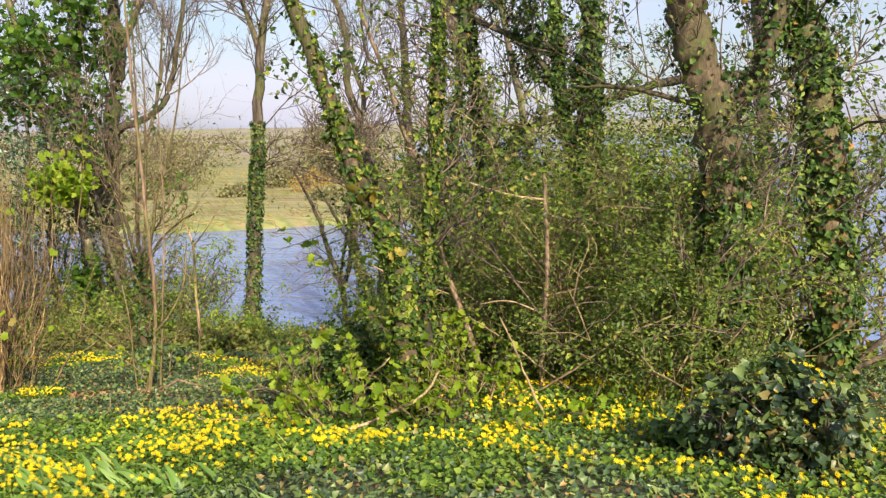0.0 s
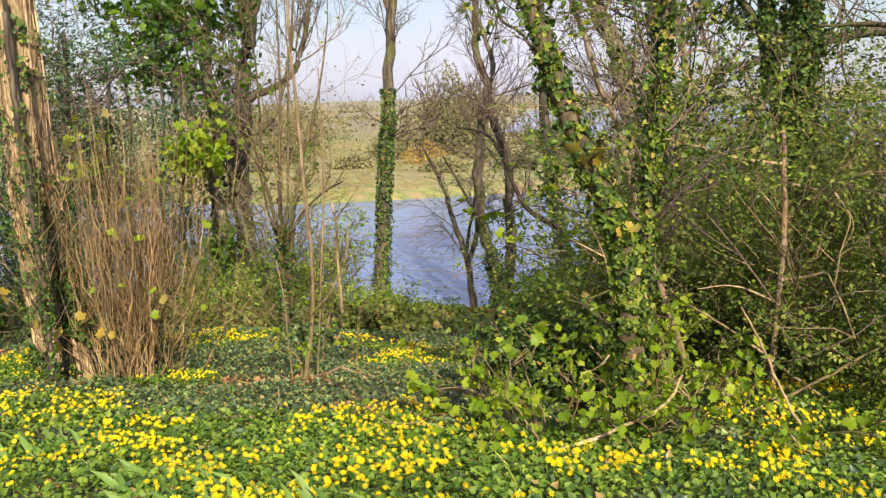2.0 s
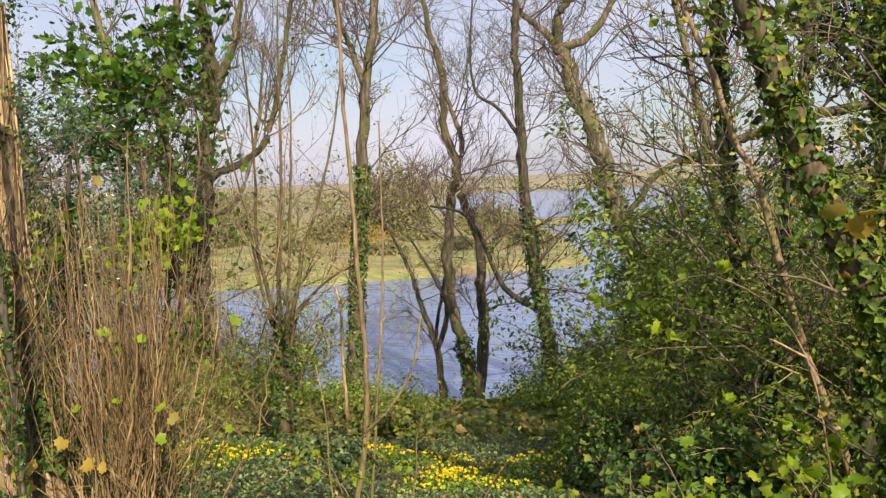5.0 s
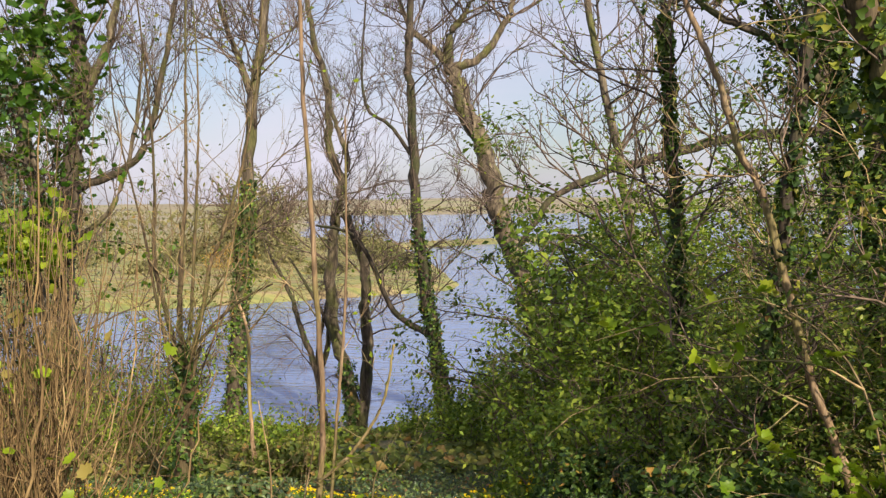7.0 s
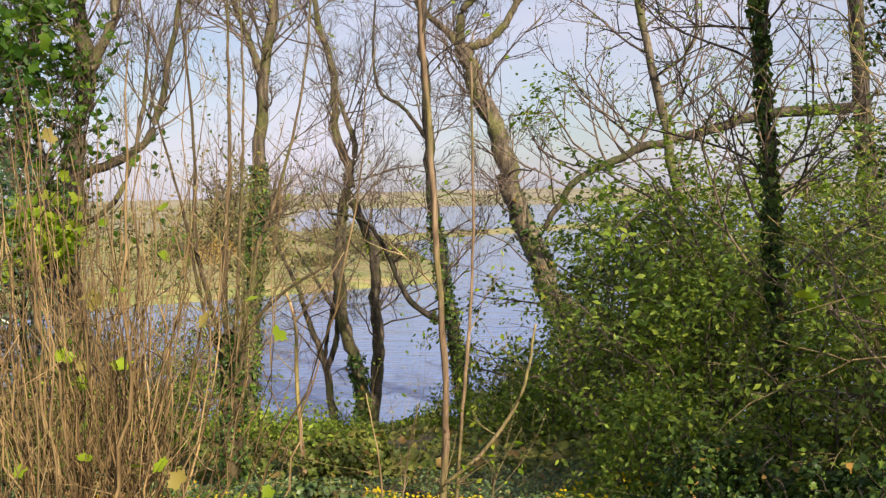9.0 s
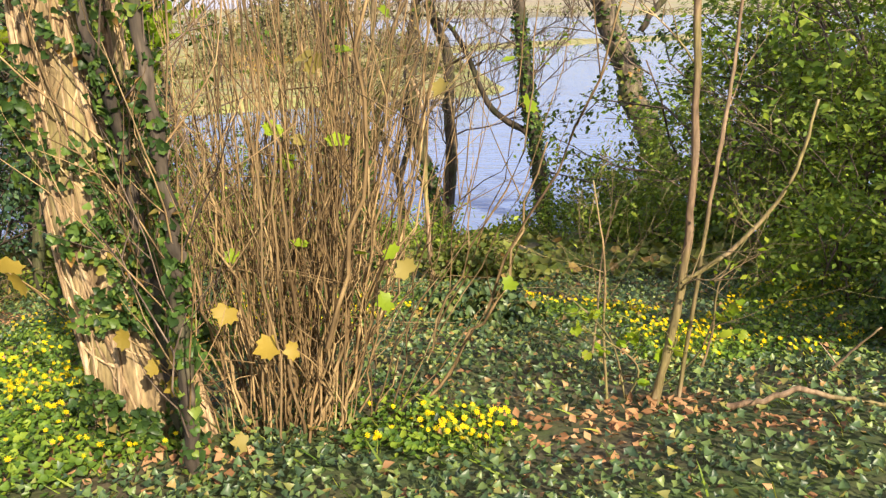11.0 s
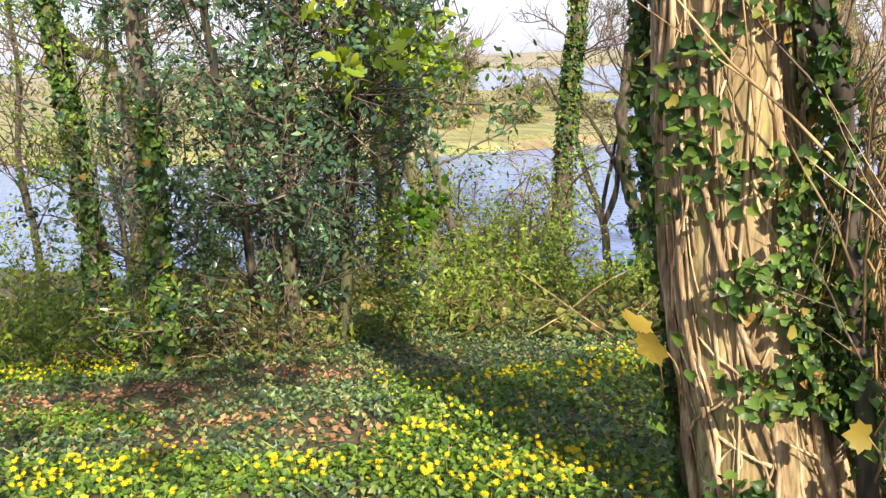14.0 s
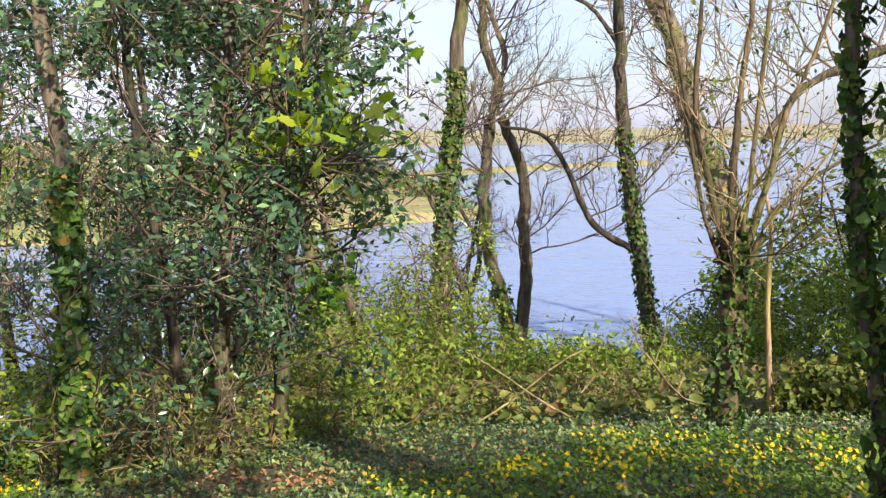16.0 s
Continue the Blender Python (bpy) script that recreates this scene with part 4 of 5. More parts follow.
        tube(g, sp, np.linspace(1, 0.35, len(sp)) * (0.0036 + 0.011 * rng.rand() ** 4), 4)
        ends.append(sp)
        for _ in range(rng.randint(3)):
            q = sp[4 + rng.randint(4)]
            grow(g, q, (0.5 * rng.normal(), 0.4 * rng.normal(), 1.0), 0.5 + 0.5 * rng.rand(), 0.004, 0, rng, 0.25, 0.2)
        for _ in range(rng.randint(2)):
            grow(g, sp[2 + rng.randint(6)], (rng.normal(), rng.normal(), 0.4), 0.5 + 0.5 * rng.rand(), 0.004, 0, rng, 0.5, 0.1)
        part("shoot", g, SHOOT_BARK, th)
    # a handful of maple leaves: golden ones low down, green ones among the shoots
    gold = np.array([(-1.29, 3.62, -0.29), (-1.17, 3.64, -0.43), (-1.05, 3.68, -0.4), (-2.02, 3.8, -0.06), (-1.95, 3.8, -0.1), (-0.72, 3.95, -0.42), (-0.62, 3.97, -0.44), (-1.1, 3.7, -0.53),
                     (-0.9, 3.85, -0.2)])
    green = np.array([(-0.25 + 0.4 * rng.normal(), 4.2 + 0.2 * rng.normal(), 0.45 + 0.5 * rng.normal()) for _ in range(30)])
    for name, places, mat, aim, size in (("gold_leaf", gold, MAPLE_GOLD, (0.25, -0.75, 0.5), 0.088), ("young_leaf", green[::2], MAPLE, (0.2, -0.5, 0.9), 0.07), ("withered_leaf", green[1::4], MAPLE_OLIVE, (0.2, -0.5, 0.7), 0.072)):
        for q in places:
            g = Geo()
            scatter(g, MAPLE_SHAPE, q[None], np.asarray(aim)[None] + rng.normal(size=(1, 3)) * 0.4, [size * (0.75 + 0.6 * rng.rand())], rng, np.pi + rng.normal(size=1) * 0.7)
            part(name, g, mat, th, {"gold_leaf": "golden maple leaf", "young_leaf": "yellow-green young maple leaf", "withered_leaf": "withered tan maple leaf"}[name])
    # the thin stalks that carry the golden leaves
    for q in gold:
        g = Geo()
        foot = np.array([q[0] + 0.05, q[1] + 0.3, q[2] - 0.35])
        tube(g, bezier_path([foot, (foot + q) / 2 + (0.03, -0.05, 0.05), q], 4), np.linspace(0.005, 0.003, 9), 4)
        part("leaf_stalk", g, SHOOT_BARK, th)


pollard()

# ---- the dark holly group ----
tree("holly_tree", "dense dark evergreen holly with glossy leaves", up(-6.2, 8.6),
     [([(-6.3, 8.5, -2.3), (-6.3, 8.5, -1.0), (-6.2, 8.5, 0.3), (-6.1, 8.6, 1.8), (-6.0, 8.6, 3.2)], 0.085, 0.04),
      ([(-5.9, 8.8, -2.3), (-5.8, 8.9, -0.8), (-5.6, 8.9, 0.8), (-5.5, 9.0, 2.4)], 0.07, 0.03),
      ([(-6.6, 8.3, -2.2), (-6.7, 8.3, -0.6), (-6.9, 8.3, 1.0), (-7.0, 8.3, 2.6)], 0.06, 0.03)], 51, BARK_DARK, boughs=95, bough_len=1.2, bough_from=0.1, depth=2, kids=3, lift=-0.05,
     leaves=12500, leaf=HOLLY, leaf_size=0.092, spread=1.3)
tree("ivy_clad_tree", "pale brown trunk with ivy at its foot", up(-7.2, 7.5),
     [(line(7.5, (-7.15, -2.15), (-7.17, -1.0), (-7.12, 0.6), (-7.2, 1.5), (-7.3, 3.5)), 0.085, 0.06)], 52, BARK_GREY, boughs=22, bough_len=0.9, bough_from=0.15, leaves=3000, leaf=HOLLY, leaf_shape=OVAL_SHAPE, leaf_size=0.075,
     ivy=[(0, 1100, 0.0, 0.5, 0.08)])
tree("ivy_clad_tree", "greenish trunk with lit ivy leaves", up(-8.66, 8.2),
     [(line(8.2, (-8.6, -2.4), (-8.66, -0.94), (-8.7, 0.1), (-8.79, 1.0), (-8.95, 2.4), (-9.1, 4)), 0.1, 0.06)], 53, BARK_GREY, boughs=26, bough_len=1.0, bough_from=0.2, leaves=2600, leaf=SHRUB, leaf_size=0.07,
     ivy=[(0, 1600, 0.0, 0.8, 0.08)])
tree("crooked_tree", "crooked grey tree with a bent limb", up(-11.3, 12.0),
     [(line(12, (-11.3, -3.2), (-11.33, -1.7), (-11.25, 0.1), (-11.5, 1.1), (-12.1, 1.35), (-12.8, 2.4), (-13, 4)), 0.13, 0.06),
      (line(12, (-11.3, 0.2), (-10.9, 1.2), (-10.8, 2.6), (-10.6, 4.5)), 0.08, 0.03)], 54, BARK_GREY, boughs=24, bough_len=1.4, leaves=1000, leaf=SHRUB, leaf_size=0.08)
tree("slanting_tree", "slanting tan stem with bright new leaves", up(-6.0, 14.0),
     [(line(14, (-5.9, -3.2), (-6.25, -2.8), (-6.88, -0.5), (-7.12, 0.85), (-7.4, 1.9), (-7.9, 4)), 0.085, 0.05)], 55, BARK_GREY, boughs=22, bough_len=1.5, leaves=900, leaf=MAPLE_SHADED, leaf_shape=MAPLE_SHAPE, leaf_size=0.1)
tree("maple_sapling", "young maple with large bright green leaves", up(-5.95, 8.9),
     [([(-5.95, 8.95, -2.4), (-5.95, 8.95, -1.0), (-5.85, 8.9, 0.2), (-5.75, 8.85, 1.0), (-5.7, 8.8, 2.2)], 0.024, 0.01),
      ([(-5.85, 8.9, 0.1), (-5.4, 8.6, 0.5), (-4.7, 8.3, 0.8)], 0.01, 0.005)], 56, BARK_DARK, boughs=9, bough_len=0.7, bough_from=0.45, depth=1, kids=2, leaves=50, leaf=MAPLE, leaf_shape=MAPLE_SHAPE, leaf_size=0.12, lift=0.0,
     clumps=[((-5.3, 8.0, 0.9), 0.25, 16, 0.14), ((-4.5, 7.8, 0.95), 0.28, 12, 0.14), ((-4.9, 8.6, 0.45), 0.35, 16, 0.13), ((-5.4, 8.1, 1.45), 0.3, 14, 0.14)])
for k, (x, y, r) in enumerate([(-10.9, 18.0, 0.11), (-11.7, 17.5, 0.09), (-8.0, 12.8, 0.06), (-9.6, 13.4, 0.07), (-12.9, 14.5, 0.1), (-14.5, 16, 0.12), (-10.2, 10.4, 0.05), (-14.2, 12.6, 0.08)]):
    z = float(gz(x, y))
    tree("woodland_tree", "slim dark woodland tree with small leaves", (x, y, z), [([(x, y, z - 0.15), (x + 0.05, y, z + 1.2), (x - 0.1, y, z + 2.8), (x + 0.1, y + 0.1, z + 4.6), (x, y, z + 7)], r, r * 0.4)], 560 + k, BARK_DARK,
         boughs=18, bough_len=1.5, bough_from=0.2, leaves=1000, leaf=(HOLLY, SHRUB)[k % 2], leaf_size=0.085, group="woodland trees")
tree("branching_shrub_tree", "many-stemmed grey shrub with an ivied bole and spreading stems", up(-1.74, 8.6),
     [(line(8.6, (-1.74, -2.0), (-1.75, -1.15), (-1.72, -0.45), (-1.76, -0.05)), 0.12, 0.09),
      (line(8.6, (-1.76, -0.2), (-1.76, 0.4), (-1.72, 1.0), (-1.64, 1.87), (-1.6, 3.2), (-1.5, 5.2)), 0.04, 0.004), (line(8.6, (-1.78, -0.3), (-1.95, 0.4), (-2.07, 1.0), (-2.04, 1.9), (-2.1, 3.2), (-2.3, 5.0)), 0.034, 0.004),
      (line(8.6, (-1.7, -0.4), (-1.5, 0.3), (-1.35, 0.96), (-1.15, 1.41), (-0.8, 2.6), (-0.6, 4.2)), 0.034, 0.004), (line(8.6, (-1.78, -0.4), (-2.0, 0.2), (-2.22, 1.44), (-2.5, 2.6), (-2.6, 4.0)), 0.024, 0.003),
      (line(8.6, (-1.66, -0.5), (-1.45, 0.1), (-1.0, 0.5), (-0.6, 0.7)), 0.024, 0.01), (line(8.6, (-1.7, -0.4), (-1.6, 0.6), (-1.5, 1.8), (-1.45, 3.0), (-1.5, 4.4)), 0.026, 0.003)], 57, BARK_BROWN, TWIG_TAN, boughs=64, bough_len=0.9, bough_from=0.05, kids=4,
     leaves=1100, leaf=BRAMBLE, leaf_size=0.055, ivy=[(0, 800, 0, 1, 0.055)])

for k, (x, y, w, h) in enumerate([(2.9, 17.2, 3.6, 5.0), (5.2, 18.5, 4.2, 5.8), (7.6, 16.5, 4.0, 6.0), (10.0, 18.5, 4.6, 6.4), (4.6, 22.6, 4.0, 6.0), (7.2, 13.2, 3.0, 5.0), (9.5, 11.5, 3.0, 5.2), (8.2, 8.6, 2.4, 4.2), (1.9, 20.6, 2.6, 3.4), (12.5, 15, 4, 6), (3.7, 12.6, 2.4, 4.8), (2.9, 13.8, 1.8, 3.9), (5.0, 13.5, 2.8, 5.4)]):
    shrub("hawthorn_tree", "bushy small tree with fresh olive-green leaves", (x, y), (w, w * 0.9, h), 640 + k, 11, 3000 if x > 7 else 6000, (SHRUB, THICKET)[k % 2], OVAL_SHAPE, 0.066 + 0.003 * y, TWIG_BARK, 3, 2, 0.0, category="tree", group="small trees on the slope", splay=0.8, fill=0.5, radius=0.035, wander=0.5)

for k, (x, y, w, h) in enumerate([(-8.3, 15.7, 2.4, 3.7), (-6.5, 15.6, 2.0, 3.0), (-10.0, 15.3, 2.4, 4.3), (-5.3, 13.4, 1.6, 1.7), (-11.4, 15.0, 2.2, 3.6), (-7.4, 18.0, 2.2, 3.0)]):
    shrub("leafy_tree", "open small tree with shaded green leaves", (x, y), (w, w * 0.9, h), 700 + k, 12, 2300, (MAPLE_SHADED, SHRUB)[k % 2], OVAL_SHAPE, 0.085, TWIG_BARK, 3, 3, 0.0, category="tree", group="small trees above the shore", splay=0.8, radius=0.03, wander=0.5)

# ---- shrubs and scrub ----
shrub("maple_bush", "low bush with bright young maple leaves", (4.35, 3.0), (1.9, 1.1, 0.85), 61, 17, 420, MAPLE, MAPLE_SHAPE, 0.055, TWIG_TAN, 2, 3, -0.02, splay=1.0)
shrub("maple_bush", "spreading twigs with bright young maple leaves", (5.35, 3.4), (2.2, 1.2, 0.75), 62, 18, 440, MAPLE, MAPLE_SHAPE, 0.055, TWIG_TAN, 2, 3, 0.0, splay=1.0)
shrub("maple_bush", "slender twigs with bright young maple leaves", (4.75, 4.7), (1.2, 0.9, 0.95), 60, 11, 300, MAPLE, MAPLE_SHAPE, 0.052, TWIG_TAN, 2, 3, 0.0, splay=1.0)
shrub("dark_bush", "dense dark evergreen bush in shade", (3.95, 4.25), (1.05, 0.9, 0.78), 63, 14, 3600, IVY, IVY_SHAPE, 0.045, TWIG_BARK, fill=0.7)
shrub("ivy_mound", "rounded mound of dark glossy ivy with flowers on it", (7.72, 1.95), (0.8, 0.72, 0.64), 64, 12, 3400, IVY_GROUND, IVY_SHAPE, 0.052, TWIG_BARK, fill=0.85)
shrub("ivy_mound", "low shaded mound of dark ivy", (7.2, 2.4), (0.6, 0.5, 0.26), 65, 8, 1100, IVY, IVY_SHAPE, 0.05, TWIG_BARK, fill=0.85)
shrub("ivy_mound", "dark rounded mound of ivy on the slope", (3.03, 6.25), (0.95, 0.9, 0.72), 66, 10, 2800, IVY, IVY_SHAPE, 0.042, TWIG_BARK, fill=0.85)
shrub("ivy_mound", "dark dome of ivy among the scrub", (3.76, 5.75), (0.9, 0.8, 0.66), 67, 10, 2600, IVY, IVY_SHAPE, 0.042, TWIG_BARK, fill=0.85)
shrub("ivy_mound", "ivy hummock with brown stems", (-0.66, 9.5), (1.2, 0.9, 0.5), 68, 12, 1600, BRAMBLE, IVY_SHAPE, 0.065, TWIG_TAN, fill=0.75)
shrub("ivy_mound", "small ivy hummock below the path", (-0.3, 7.0), (1.1, 0.8, 0.3), 69, 8, 1100, IVY_GROUND, IVY_SHAPE, 0.065, TWIG_TAN, fill=0.85)
k = 0
for x, y, w, h, leaf in [(5.3, 6.6, 1.5, 2.2, 0), (5.9, 5.8, 1.6, 2.8, 0), (6.7, 5.3, 1.5, 3.0, 0), (6.4, 6.8, 1.8, 3.8, 0), (7.4, 6.2, 1.6, 2.6, 0), (4.8, 6.2, 1.2, 1.4, 0), (6.9, 4.2, 1.1, 1.6, 0)]:
    shrub("twiggy_thicket", "tangled thicket of bare twigs and small leaves", (x, y), (w, w * 0.8, h), 70 + k, 12, 7000, (THICKET, SHRUB, THICKET)[k % 3], OVAL_SHAPE, 0.046, (TWIG_TAN, TWIG_TAN, TWIG_BARK)[k % 3], 3, 3, -0.03, group="thicket", splay=0.8, radius=0.014, wander=0.42, fill=0.45)
    k += 1
for x, y, w, h, leaf in [(4.4, 7.6, 1.6, 2.2, 1), (5.2, 9.4, 1.8, 3.0, 1), (3.2, 9.2, 1.7, 2.6, 1), (6.4, 8.8, 1.8, 3.0, 1), (3.0, 11, 1.6, 2.7, 1), (4.0, 12, 2.4, 4.2, 1), (6.0, 12.5, 2.4, 4.0, 1), (3.0, 14.5, 2.6, 3.8, 1), (1.5, 13.2, 1.8, 1.3, 1), (5.6, 7.2, 1.4, 1.7, 1), (2.7, 8.0, 1.4, 1.2, 1), (3.4, 10.6, 1.8, 3.4, 1), (4.9, 10.8, 2.0, 3.8, 1),
                         (1.2, 16, 2.6, 1.6, 1), (-0.4, 18, 2.4, 1.3, 1), (7.5, 10.5, 2.4, 2.8, 1), (0.5, 21.5, 2.6, 2.0, 2), (-2.4, 23.3, 2.4, 0.5, 1),
                         (6.4, 22, 3.6, 3.6, 1)]:
    shrub("green_bush", "leafy green bush on the wooded slope", (x, y), (w, w * 0.9, h * 0.9), 80 + k, 13, 3300, (SHRUB, SHRUB, BRAMBLE)[leaf], OVAL_SHAPE, 0.05 + 0.0022 * y, TWIG_BARK, 2, 3, 0.05, group="bushes on the slope", splay=0.9, fill=0.6)
    k += 1
for x, y, w, h, leaf in [(-4.7, 10.6, 1.8, 0.6, 2), (-3.2, 10.6, 1.7, 0.65, 2), (-2.3, 10.9, 1.4, 0.6, 2), (-5.9, 11.6, 1.8, 0.7, 2), (-4.2, 12.4, 1.6, 0.95, 1), (-2.5, 12.6, 1.5, 1.0, 1), (-3.4, 13.6, 1.6, 0.7, 1), (-7.3, 12.6, 2, 0.8, 2), (-5.0, 14.5, 2.4, 0.45, 1), (-3.2, 16, 2.6, 0.5, 1),
                         (-6.6, 16.5, 2.4, 0.45, 1), (-8.8, 15, 2.2, 0.6, 1), (-4.5, 19.5, 2.8, 0.4, 1), (-7.5, 20.5, 2.4, 0.6, 1), (-10, 20, 3, 1.5, 1), (-12.5, 19, 3, 1.7, 1), (-5.4, 22.6, 2.4, 0.35, 1), (-8.6, 23, 2.4, 0.5, 1), (-13.5, 22.5, 3.5, 1.6, 1),
                         (-9.2, 9.2, 1.6, 1.2, 1), (-10.6, 8.2, 1.9, 1.5, 1), (-9.6, 11.2, 1.8, 1.1, 1), (-12, 9.4, 2.2, 1.8, 1), (-14.5, 12.5, 2.6, 2.2, 1), (-6.2, 12.8, 1.8, 1.9, 1), (-7.7, 13.6, 2.0, 2.2, 1), (-9.0, 14.4, 2.0, 2.2, 1), (-5.5, 11.6, 1.3, 1.2, 1), (-8.0, 8.9, 1.2, 1.5, 1), (-7.6, 7.9, 1.3, 1.3, 1), (-6.5, 8.1, 1.3, 0.9, 2), (-8.9, 7.6, 1.3, 1.0, 1), (-5.3, 9.3, 1.2, 1.0, 1)]:
    shrub("green_bush", ("", "leafy green bush above the shore", "low brown-green bramble scrub")[leaf], (x, y), (w, w * 0.8, h), 110 + k, (13, 15, 28)[leaf], (1900, 1300, 650)[leaf], (SHRUB, SHRUB, BRAMBLE)[leaf], OVAL_SHAPE, 0.05 + 0.0024 * y, TWIG_TAN, (2, 2, 3)[leaf], 3, (0.02, 0.02, -0.12)[leaf],
          group="bushes on the slope", splay=1.0, fill=(0.35, 0.15, 0.0)[leaf])
    k += 1


def spray(base, ways, seed, label, leaves, size):
    """A low arching twig with a few bright leaves."""
    rng = np.random.RandomState(seed)
    th = thing("leafy_twig", base, label, "branch")
    tips = []
    for pts in ways:
        g = Geo()
        p = bezier_path(pts, 6)
        tube(g, p, np.linspace(0.008, 0.003, len(p)), 4)
        for _ in range(5):
            i = len(p) // 3 + rng.randint(2 * len(p) // 3)
            grow(g, p[i], (rng.normal(), rng.normal(), 0.3), 0.22, 0.003, 0, rng, 0.4, 0.1, tips=tips)
        part("twig", g, TWIG_TAN, th)
    tips = np.array(tips)
    g = Geo()
    pick = tips[rng.randint(0, len(tips), leaves)]
    scatter(g, MAPLE_SHAPE, pick, random_dirs(leaves, rng, 1.2), size * (0.6 + 0.7 * rng.rand(leaves)), rng)
    tagged(part("foliage", g, MAPLE, th), kind="stuff")


spray(up(4.7, 3.9), [[(4.7, 3.9, -0.75), (4.5, 4.1, 0.6), (4.0, 4.3, 1.05), (3.5, 4.45, 0.9), (3.1, 4.5, 0.77)], [(4.5, 4.1, 0.6), (4.2, 4.0, 0.75), (3.7, 4.2, 0.72)]], 171, "arching twig with a few bright new leaves", 34, 0.06)
spray(up(4.3, 3.2), [[(4.3, 3.2, -0.62), (4.0, 3.2, -0.35), (3.6, 3.3, -0.52), (3.1, 3.3, -0.5)], [(4.3, 3.2, -0.62), (3.8, 3.0, -0.2), (3.3, 2.9, -0.3)]], 172, "low trailing twig with bright new leaves", 40, 0.075)
spray(up(4.75, 4.3), [[(4.75, 4.3, -0.75), (4.65, 4.3, -0.1), (4.3, 4.3, 0.15), (3.85, 4.25, 0.22)], [(4.65, 4.3, -0.15), (4.8, 4.25, 0.1), (5.0, 4.2, 0.12)], [(4.75, 4.3, -0.75), (4.4, 4.2, -0.2), (4.1, 4.15, 0.0), (3.8, 4.1, -0.05)]], 174, "low spray of bright yellow-green new leaves", 80, 0.065)
spray(up(0.9, 5.05), [[(0.95, 5.05, -1.1), (0.85, 5.0, -0.7), (0.6, 4.9, -0.4)], [(0.95, 5.05, -1.1), (1.0, 4.9, -0.8), (0.7, 4.8, -0.55)], [(1.0, 5.0, -1.1), (1.3, 4.9, -0.75), (1.4, 4.85, -0.45)]], 173, "twiggy shoots with small bright leaves", 46, 0.055)


# ---- fallen sticks ----
def stick(pts, r, label, seed, bark=None, side=()):
    rng = np.random.RandomState(seed)
    pts = [(x, y, float(gz(x, y)) + h) for x, y, h in pts]
    th = thing("fallen_stick", pts[0], label, "branch")
    g = Geo()
    p = bezier_path(pts, 6)
    p[1:-1] += rng.normal(size=(len(p) - 2, 3)) * r * 0.25
    tube(g, p, np.linspace(1, 0.6, len(p)) * r, 8, 1 + 0.1 * rng.normal(size=(len(p), 8)))
    part("wood", g, bark or BARK_SAPLING, th)
    for s in side:
        g = Geo()
        q = bezier_path([(x, y, float(gz(x, y)) + h) for x, y, h in s], 5)
        tube(g, q, np.linspace(1, 0.5, len(q)) * r * 0.5, 6)
        part("side_twig", g, bark or BARK_SAPLING, th)


stick([(1.45, 4.55, 0.06), (1.62, 4.52, 0.1), (1.78, 4.5, 0.16), (1.95, 4.5, 0.1), (2.2, 4.5, 0.05)], 0.018, "crooked pale fallen stick lying on ivy", 181)
stick([(1.5, 2.35, 0.04), (1.9, 2.5, 0.06), (2.3, 2.65, 0.05), (2.6, 2.85, 0.07)], 0.014, "long pale fallen stick among yellow flowers", 182, None, [[(2.3, 2.65, 0.05), (2.35, 2.7, 0.16), (2.32, 2.75, 0.28)]])
stick([(-7.05, 8.0, 0.0), (-7.0, 8.0, 0.2), (-6.9, 8.0, 0.38), (-6.85, 8.05, 0.5)], 0.03, "short broken pale stump of a branch", 183)
stick([(-3.35, 10.3, 0.0), (-3.1, 10.3, 0.25), (-2.95, 10.25, 0.4)], 0.022, "short pale stick standing out of the scrub", 184)
stick([(2.05, 5.3, 0.0), (2.2, 5.2, 0.22), (2.3, 5.15, 0.34)], 0.008, "thin dry forked twig", 185, None, [[(2.12, 5.25, 0.1), (2.0, 5.2, 0.26)], ])
stick([(4.6, 2.2, 0.02), (4.9, 2.5, 0.12), (5.2, 2.7, 0.3), (5.3, 2.9, 0.5)], 0.014, "dry crooked branch under the leaning trunk", 186)
for k, (x, y, a, ln) in enumerate([(5.6, 4.0, 0.4, 1.5), (6.2, 4.3, 2.6, 1.3), (6.8, 3.9, 1.0, 1.0), (6.0, 3.6, 2.0, 1.1), (-4.2, 9.6, 0.2, 1.4), (-3.0, 9.5, 2.9, 1.2)]):
    stick([(x, y, 0.02), (x + 0.35 * ln * math.cos(a), y + 0.1, 0.28), (x + 0.7 * ln * math.cos(a), y + 0.2 * math.sin(a), 0.62), (x + ln * math.cos(a), y + 0.3 * math.sin(a), 0.85)], 0.012, "slanting dead branch in the undergrowth", 190 + k, TWIG_TAN)

